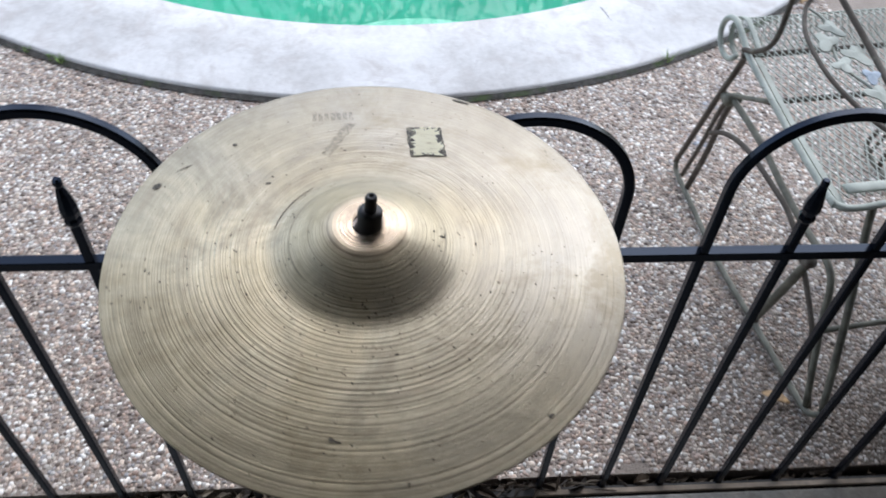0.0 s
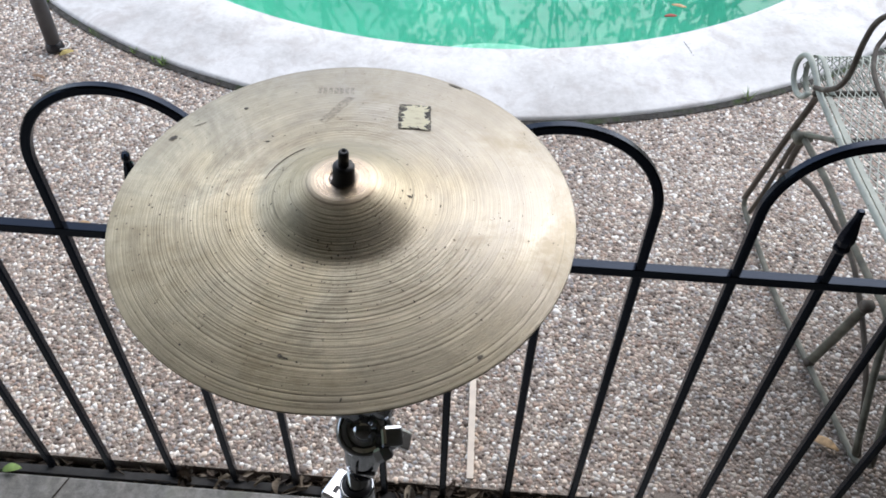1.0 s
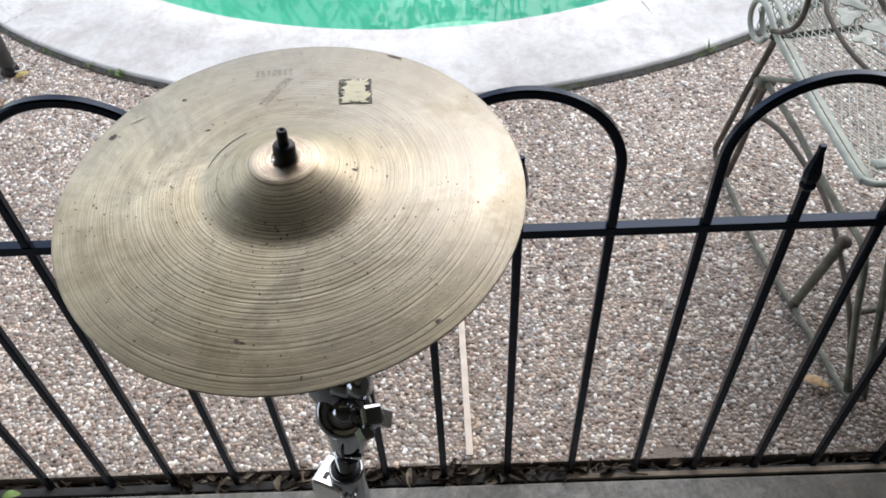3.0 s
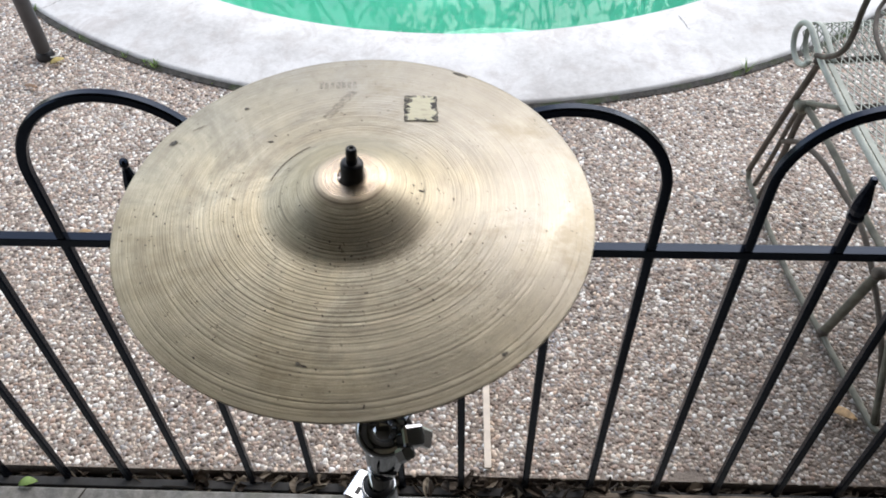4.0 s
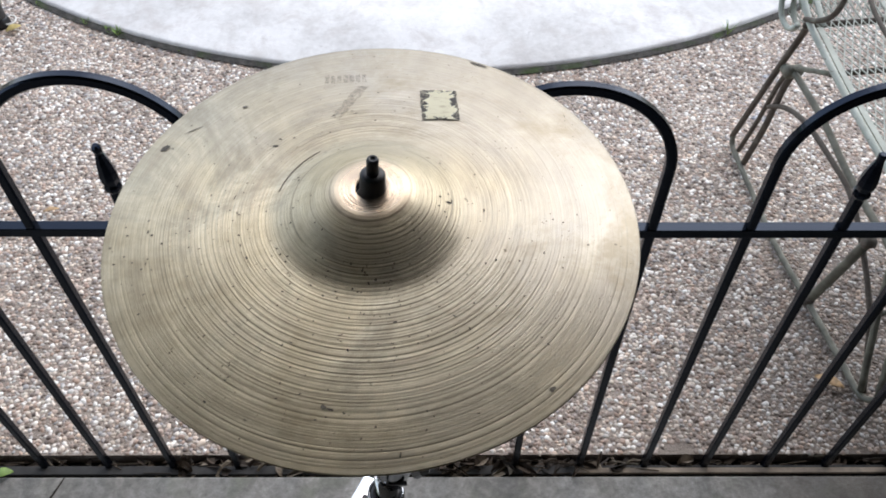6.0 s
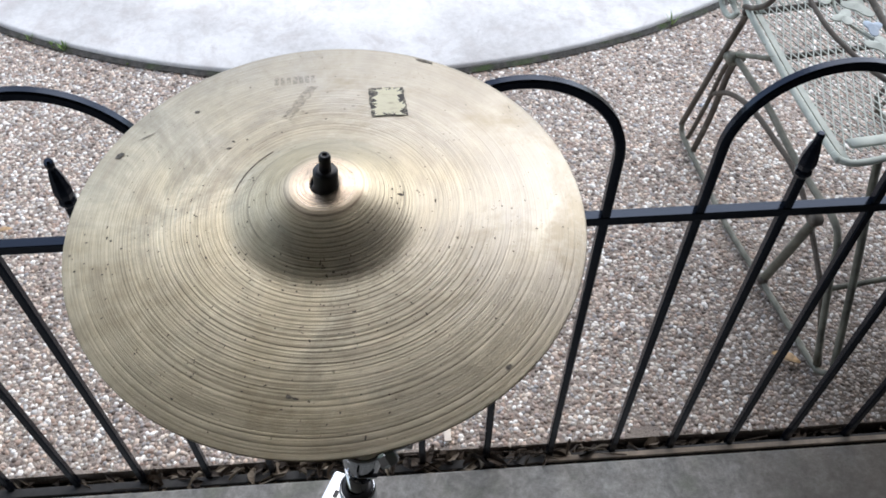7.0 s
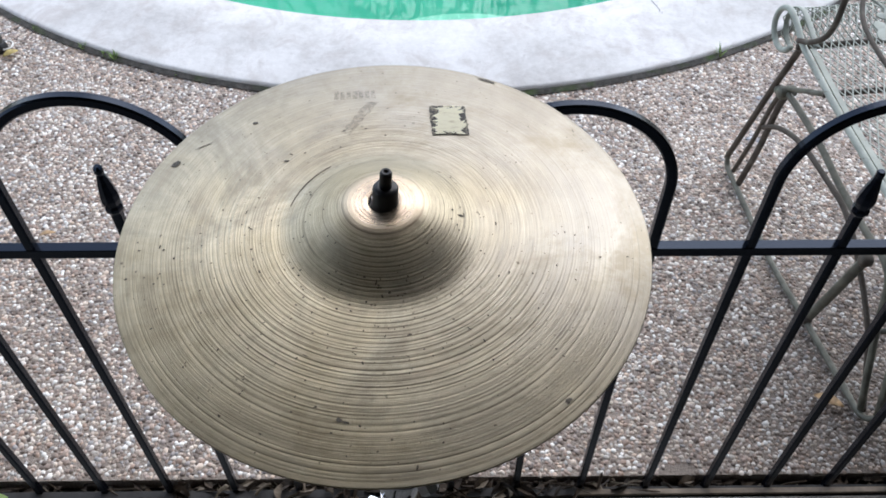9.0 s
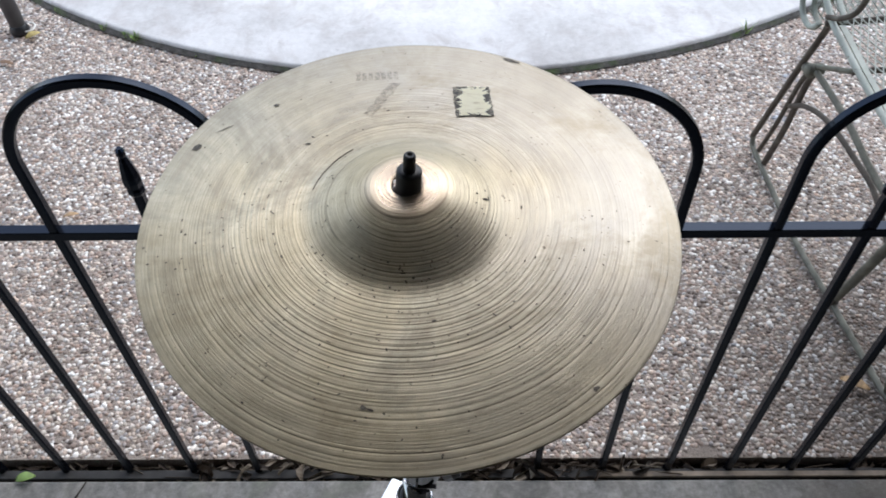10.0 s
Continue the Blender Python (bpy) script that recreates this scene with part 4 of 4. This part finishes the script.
for g in (LW + 0.025, WIDE - LW - 0.025):
    i = 1 if g < 0.2 else -1
    side_line = smooth_path([(s, 0, z) for s, z in seat_profile()[:6]], 3)
    bm = bmesh.new()
    loops = []
    for p in side_line:
        lean = -0.008 * i * max(0, (p.x - 0.2) / 0.34)
        loops.append([bm.verts.new((p.x, g + lean + i * dy, p.z + dz)) for dy, dz in ((-0.012, -0.006), (-0.002, -0.006), (-0.001, -0.003), (-0.012, -0.003))])
    for a, b in zip(loops, loops[1:]):
        for k in range(4):
            bm.faces.new((a[k], a[(k + 1) % 4], b[(k + 1) % 4], b[k]))
    bmesh.ops.recalc_face_normals(bm, faces=bm.faces)
    part("sheet_edge", bm, SAGE, chair)
    chair_part("roll_edge", [(s, g, z - 0.001) for s, z in seat_profile()[5:-3]], 0.0060, SAGE, 8, 0.3, (0, 1, 0))

# the expanded-metal sheet: a lattice of flat strands laid along the seat's side line
line = smooth_path([(s, 0, z) for s, z in seat_profile()], 6)
lens = [0.0]
for a, b in zip(line, line[1:]):
    lens.append(lens[-1] + (b - a).length)


def on_seat(d, lateral):
    d = max(0.0, min(lens[-1] - 1e-6, d))
    k = int(np.searchsorted(lens, d, "right")) - 1
    k = min(k, len(line) - 2)
    p = line[k].lerp(line[k + 1], (d - lens[k]) / max(1e-9, lens[k + 1] - lens[k]))
    return Vector((p.x, lateral, p.z - 0.004))


verts, faces = [], []
DW, DL = 0.0150, 0.034


def strand(d0, l0, d1, l1, hw=0.0009, th=0.0009):
    a, b = on_seat(d0, l0), on_seat(d1, l1)
    side = (b - a).cross(Vector((0, 0, 1)))
    if side.length < 1e-6:
        return
    side = side.normalized() * hw
    up = (b - a).cross(side).normalized() * th
    n = len(verts)
    verts.extend([a - side - up, a + side - up, a + side + up, a - side + up, b - side - up, b + side - up, b + side + up, b - side + up])
    faces.extend([(n, n + 1, n + 5, n + 4), (n + 1, n + 2, n + 6, n + 5), (n + 2, n + 3, n + 7, n + 6), (n + 3, n, n + 4, n + 7)])


cols, rows = int((WIDE - 2 * LW - 0.03) / DW), int((lens[-1] - 0.02) / (DL / 2))
for r in range(rows):
    d0 = 0.018 + r * DL / 2
    for c in range(cols + 1):
        x0 = LW + 0.015 + (c + 0.5 * (r % 2)) * DW
        for sgn in (-1, 1):
            x1 = x0 + sgn * DW / 2
            if LW + 0.01 < x1 < WIDE - LW - 0.01:
                strand(d0, x0, d0 + DL / 2, x1)
me = bpy.data.meshes.new("mesh_sheet")
me.from_pydata([tuple(q) for q in verts], [], faces)
me.materials.append(SAGE)
sheet = new("mesh_sheet", me)
sheet.parent = chair
tagged(sheet, "expanded-metal diamond mesh seat", kind="stuff")

# the frame stands a little tall: its uprights are long, the seat sags between them
for ob in chair.children:
    for vert in ob.data.vertices:
        z = vert.co.z
        vert.co.z = z + 0.014 * min(1.0, max(0.0, z - 0.03) / 0.25) - 0.006 * min(1.0, max(0.0, z - 0.31) / 0.1)

# ---- loose things on the ground ----
LATH_TURN = 1.2
post = empty("metal_post", (-0.735, 1.296, 0))
tagged(post, "dark grey round metal post with a foot ring", "post")
part("shaft", lathe([(0.021, 0.004), (0.021, 0.9), (0.018, 0.905)], 24), GREY_METAL, post, "", True)
part("foot", lathe([(0.026, 0.0), (0.027, 0.008), (0.023, 0.022), (0.021, 0.026)], 24), BLACK_PLASTIC, post, "", True)

part("foot_loop", tube([(0.024 + 0.016 * math.cos(a), 0.006 + 0.020 * math.sin(a), 0.010) for a in [radians(-100 + 12 * k) for k in range(18)]], 0.0028, 8), WHITE_CORD, post, "white cord loop round the foot", True)

lath = bm_object("wooden_lath", box((-0.0064, 0, 0), (0.0064, 0.60, 0.006), 0.0008), PALE_WOOD)
lath.matrix_world = Matrix.Translation((0.5475, 0.0300, 0.0035)) @ pose(0, 0, 0, 0, 0, LATH_TURN)
tagged(lath, "thin pale wooden lath lying on the pebble paving", "lath")
strip = bm_object("timber_strip", box((0.72, -0.0185, -0.0074), (1.435, -0.0085, 0.0005), 0.0012), OLD_WOOD)
tagged(strip, "weathered thin timber strip on the fence's bottom rail", "timber strip")


def leaf_mesh(name, length, width, curl, material, at, turn, tip=0.0):
    bm = bmesh.new()
    n = 7
    rows = []
    for k in range(n):
        t = k / (n - 1)
        hw = width * math.sin(math.pi * min(0.97, 0.06 + t * 0.92)) ** 0.8 * 0.5
        x = (t - 0.5) * length
        z = curl * math.sin(math.pi * t)
        rows.append([bm.verts.new((x, -hw, z + curl * 0.6)), bm.verts.new((x, 0, z)), bm.verts.new((x, hw, z + curl * 0.5))])
    for a, b in zip(rows, rows[1:]):
        bm.faces.new((a[0], b[0], b[1], a[1]))
        bm.faces.new((a[1], b[1], b[2], a[2]))
    ob = bm_object(name, bm, material, True)
    so = ob.modifiers.new("thickness", "SOLIDIFY")
    so.thickness = 0.0006
    ob.matrix_world = Matrix.Translation(at) @ pose(0, 0, 0, tip, 0, turn)
    return ob


tagged(leaf_mesh("dry_leaf", 0.055, 0.022, 0.007, TAN_LEAF, (1.222, 0.160, 0.006), -28), "curled tan dry leaf beside the chair's foot", "leaf")
tagged(leaf_mesh("yellow_leaf", 0.042, 0.026, 0.005, YELLOW_LEAF, (-0.690, 1.268, 0.006), 40), "yellowed leaf at the foot of the post", "leaf")
tagged(leaf_mesh("dry_leaf", 0.045, 0.014, 0.004, RUST_LEAF, (-0.723, 1.147, 0.007), -12), "rust-brown dry leaf lying on the paving", "leaf")
tagged(leaf_mesh("dry_leaf", 0.034, 0.012, 0.004, TAN_LEAF, (-0.39, 0.601, 0.006), 15), "small tan leaf fragment on the paving", "leaf")
tagged(leaf_mesh("green_leaf", 0.034, 0.018, 0.006, GREEN, (-0.292, -0.020, 0.003), 12), "green leaf on the slab's edge", "leaf")
tagged(leaf_mesh("red_leaf", 0.045, 0.02, 0.002, RED_LEAF, (1.125, 1.765, -0.0525), 10), "red leaf afloat on the pool", "leaf")
tagged(leaf_mesh("floating_leaf", 0.05, 0.02, 0.002, TAN_LEAF, (1.16, 1.83, -0.0525), -15), "brown leaf afloat on the pool", "leaf")


def tuft(at, n, height):
    bm = bmesh.new()
    for k in range(n):
        a, h = random.uniform(0, 6.28), height * random.uniform(0.5, 1)
        d = Vector((math.cos(a), math.sin(a), 0))
        s = Vector((-d.y, d.x, 0)) * 0.0016
        p0, p1, p2 = d * 0.004, d * (0.004 + h * 0.25) + Vector((0, 0, h * 0.6)), d * (0.004 + h * 0.6) + Vector((0, 0, h))
        q = [bm.verts.new(p) for p in (p0 - s, p0 + s, p1 + s * 0.8, p1 - s * 0.8, p2)]
        bm.faces.new(q[:4])
        bm.faces.new((q[3], q[2], q[4]))
    ob = bm_object("weed_tuft", bm, GREEN)
    ob.location = at
    return tagged(ob, "small green weed tuft in the coping joint", "weed", "weeds in the joint", "stuff")


for x, n, h in ((1.268, 9, 0.045), (-0.40, 22, 0.026), (-0.43, 14, 0.018), (-0.50, 14, 0.020), (-0.857, 22, 0.024), (-0.66, 8, 0.010), (-0.22, 8, 0.010)):
    y = POOL_OUT.y - math.sqrt((R_OUT + 0.008) ** 2 - (x - POOL_OUT.x) ** 2)
    tuft((x, y, 0.002), n, h)

tagged(leaf_mesh("dry_leaf", 0.07, 0.03, 0.012, TAN_LEAF, (1.785, 1.555, 0.012), 35), "curled dry leaf by the coping", "leaf")
tagged(leaf_mesh("dry_leaf", 0.06, 0.025, 0.010, YELLOW_LEAF, (1.835, 1.60, 0.024), -20), "yellowed dry leaf on the coping", "leaf")

# trees across the pool, mirrored in its water
rt = random.Random(5)


def grow(bm, tips, at, way, length, radius, level):
    bend = Vector((rt.uniform(-0.18, 0.18), rt.uniform(-0.18, 0.18), 0.05)) * length
    mid, end = at + way * length * 0.5 + bend * 0.5, at + way * length + bend
    rings = []
    side = way.orthogonal().normalized()
    other = way.cross(side)
    for p, r in ((at, radius), (mid, radius * 0.85), (end, radius * 0.68)):
        rings.append([bm.verts.new(p + r * (math.cos(a) * side + math.sin(a) * other)) for a in (0, 1.2566, 2.5133, 3.7699, 5.0265)])
    for a, b in zip(rings, rings[1:]):
        for k in range(5):
            bm.faces.new((a[k], a[(k + 1) % 5], b[(k + 1) % 5], b[k]))
    if level == 0:
        tips.append(end)
        return
    for k in range(3 if level > 1 else 2):
        turn = Vector((rt.uniform(-1, 1), rt.uniform(-1, 1), rt.uniform(-0.1, 0.5)))
        grow(bm, tips, end, (way + turn * 0.75).normalized(), length * rt.uniform(0.62, 0.82), radius * 0.62, level - 1)


for x, y, high in ((-3.2, 10.5, 2.3), (0.4, 12.0, 2.6), (3.6, 10.0, 2.2), (6.4, 12.5, 2.6)):
    tree = empty("tree", (x, y, -0.07))
    tagged(tree, "sparse tree standing across the pool", "tree", "trees across the pool")
    bm, tips = bmesh.new(), []
    grow(bm, tips, Vector((0, 0, 0)), Vector((rt.uniform(-0.1, 0.1), 0, 1)).normalized(), high, 0.16, 4)
    part("trunk", bm, BARK, tree)
    bm = bmesh.new()
    for tip in tips:
        for k in range(14):
            c = tip + Vector((rt.gauss(0, 0.35), rt.gauss(0, 0.35), rt.gauss(0, 0.3)))
            m = Euler((rt.uniform(0, 6), rt.uniform(0, 6), rt.uniform(0, 6))).to_matrix()
            q = [bm.verts.new(c + m @ Vector(v)) for v in ((-0.10, 0, 0), (0, -0.05, 0.01), (0.10, 0, 0), (0, 0.05, 0.01))]
            bm.faces.new(q)
    part("crown", bm, FOLIAGE, tree)

# leaf litter in the soil strip: uncountable, one object
verts, faces = [], []
rl = np.random.RandomState(7)
for k in range(900):
    x = rl.uniform(-1.1, 1.40)
    if rl.rand() < 0.55:
        x = rl.normal(0.42, 0.33)
    y, z = rl.uniform(SLAB_Y + 0.004, GRAVEL_Y - 0.004), rl.uniform(-0.033, -0.014)
    if abs(x - 0.42) < 0.45:
        z += 0.009 * rl.rand()
    ln, wd = rl.uniform(0.012, 0.042), rl.uniform(0.004, 0.013)
    m = Matrix.Translation((x, y, z)) @ Euler((rl.normal(0, 0.5), rl.normal(0, 0.3), rl.uniform(0, 6.28) if rl.rand() < 0.4 else rl.normal(0, 0.5))).to_matrix().to_4x4()
    n = len(verts)
    cu = rl.uniform(0.001, 0.006)
    for p in ((-ln / 2, 0, 0), (-ln * 0.1, -wd / 2, cu), (ln / 2, 0, 0), (ln * 0.05, wd / 2, cu), (0, 0, cu * 0.2)):
        verts.append(tuple(m @ Vector(p)))
    faces.extend([(n, n + 1, n + 4), (n + 1, n + 2, n + 4), (n + 2, n + 3, n + 4), (n + 3, n, n + 4)])
for k in range(90):
    x = float(np.clip(rl.normal(0.45, 0.26), 0.02, 1.3)) if k < 110 else rl.uniform(-1.0, 1.4)
    y, z = rl.uniform(SLAB_Y + 0.010, GRAVEL_Y - 0.008), rl.uniform(-0.012, 0.000 if 0.05 < x < 0.8 else -0.008)
    ln, wd, cu = rl.uniform(0.012, 0.048), rl.uniform(0.005, 0.019), rl.uniform(0.002, 0.011)
    m = Matrix.Translation((x, y, z)) @ Euler((rl.normal(0, 0.7), rl.normal(0, 0.2), rl.normal(0, 0.9))).to_matrix().to_4x4()
    n = len(verts)
    for i in range(6):
        t = i / 5
        hw = wd / 2 * math.sin(math.pi * min(0.96, 0.05 + t * 0.92)) ** 0.8 * rl.uniform(0.8, 1.15)
        for sgn in (-1, 0, 1):
            verts.append(tuple(m @ Vector(((t - 0.5) * ln, sgn * hw, cu * abs(sgn) + cu * 0.6 * math.sin(math.pi * t)))))
    for i in range(5):
        for j in range(2):
            q = n + i * 3 + j
            faces.append((q, q + 3, q + 4, q + 1))
for k in range(40):
    x, y = rl.normal(0.5, 0.4), rl.uniform(SLAB_Y + 0.004, GRAVEL_Y - 0.002)
    a, ln, r = rl.normal(0, 0.6), rl.uniform(0.03, 0.08), 0.0011
    p0 = Vector((x, y, rl.uniform(-0.012, 0.004)))
    p1 = p0 + Vector((ln * math.cos(a), 0.35 * ln * math.sin(a), rl.uniform(-0.004, 0.006)))
    p1.y = max(SLAB_Y + 0.003, min(GRAVEL_Y - 0.002, p1.y))
    n = len(verts)
    for p in (p0, p1):
        verts.extend([(p.x, p.y - r, p.z), (p.x, p.y + r, p.z), (p.x, p.y, p.z + 1.6 * r)])
    faces.extend([(n, n + 3, n + 5, n + 2), (n + 1, n + 2, n + 5, n + 4), (n, n + 1, n + 4, n + 3)])
me = bpy.data.meshes.new("leaf_litter")
me.from_pydata(verts, [], faces)
me.materials.append(LEAF)
tagged(new("leaf_litter", me), "brown dry leaf litter under the fence", "leaf litter", kind="stuff")

# ---- pebbles of the paving: uncountable, one object ----
rp = np.random.RandomState(11)
STEP = 0.0086
xs = np.arange(-1.30, 1.85, STEP)
ys = np.arange(GRAVEL_Y + 0.004, 1.62, STEP * 0.87)
gx, gy = np.meshgrid(xs, ys)
gx[1::2] += STEP / 2
px = (gx + rp.uniform(-0.35, 0.35, gx.shape) * STEP).ravel()
py = (gy + rp.uniform(-0.35, 0.35, gy.shape) * STEP).ravel()
keep = (np.hypot(px - POOL_OUT.x, py - POOL_OUT.y) > R_OUT + 0.010) & (rp.rand(len(px)) < 0.96) & (py > GRAVEL_Y + 0.003)
hole = np.hypot((px - 0.917) / 0.030, (py - 0.030) / 0.013) < 1
keep &= ~hole
px, py = px[keep], py[keep]
n = len(px)
size = STEP * rp.lognormal(-0.50, 0.17, n)
squash, turn, high = rp.uniform(0.55, 1.0, n), rp.uniform(0, np.pi, n), rp.uniform(0.30, 0.62, n)
SEG = 6
ang = 2 * np.pi * np.arange(SEG) / SEG
co = np.zeros((n, 2 * SEG + 1, 3), np.float32)
for ring, (rad, z) in enumerate(((1.0, 0.0), (0.74, 0.72))):
    rr = rad * (1 + rp.uniform(-0.24, 0.24, (n, SEG)))
    lx, ly = size[:, None] * rr * np.cos(ang), size[:, None] * rr * np.sin(ang) * squash[:, None]
    co[:, ring * SEG:(ring + 1) * SEG, 0] = px[:, None] + lx * np.cos(turn)[:, None] - ly * np.sin(turn)[:, None]
    co[:, ring * SEG:(ring + 1) * SEG, 1] = py[:, None] + lx * np.sin(turn)[:, None] + ly * np.cos(turn)[:, None]
    co[:, ring * SEG:(ring + 1) * SEG, 2] = -0.0035 + (size * high)[:, None] * z
co[:, -1, 0], co[:, -1, 1], co[:, -1, 2] = px, py, -0.0035 + size * high
tri = []
for k in range(SEG):
    j = (k + 1) % SEG
    tri += [(k, j, SEG + j), (k, SEG + j, SEG + k), (SEG + k, SEG + j, 2 * SEG)]
tri = (np.array(tri)[None] + (np.arange(n) * (2 * SEG + 1))[:, None, None]).reshape(-1, 3)
me = bpy.data.meshes.new("pebbles")
me.vertices.add(n * (2 * SEG + 1))
me.vertices.foreach_set("co", co.ravel())
me.loops.add(tri.size)
me.loops.foreach_set("vertex_index", tri.ravel().astype(np.int32))
me.polygons.add(len(tri))
me.polygons.foreach_set("loop_start", np.arange(0, tri.size, 3, dtype=np.int32))
me.polygons.foreach_set("use_smooth", np.ones(len(tri), bool))
me.update(calc_edges=True)
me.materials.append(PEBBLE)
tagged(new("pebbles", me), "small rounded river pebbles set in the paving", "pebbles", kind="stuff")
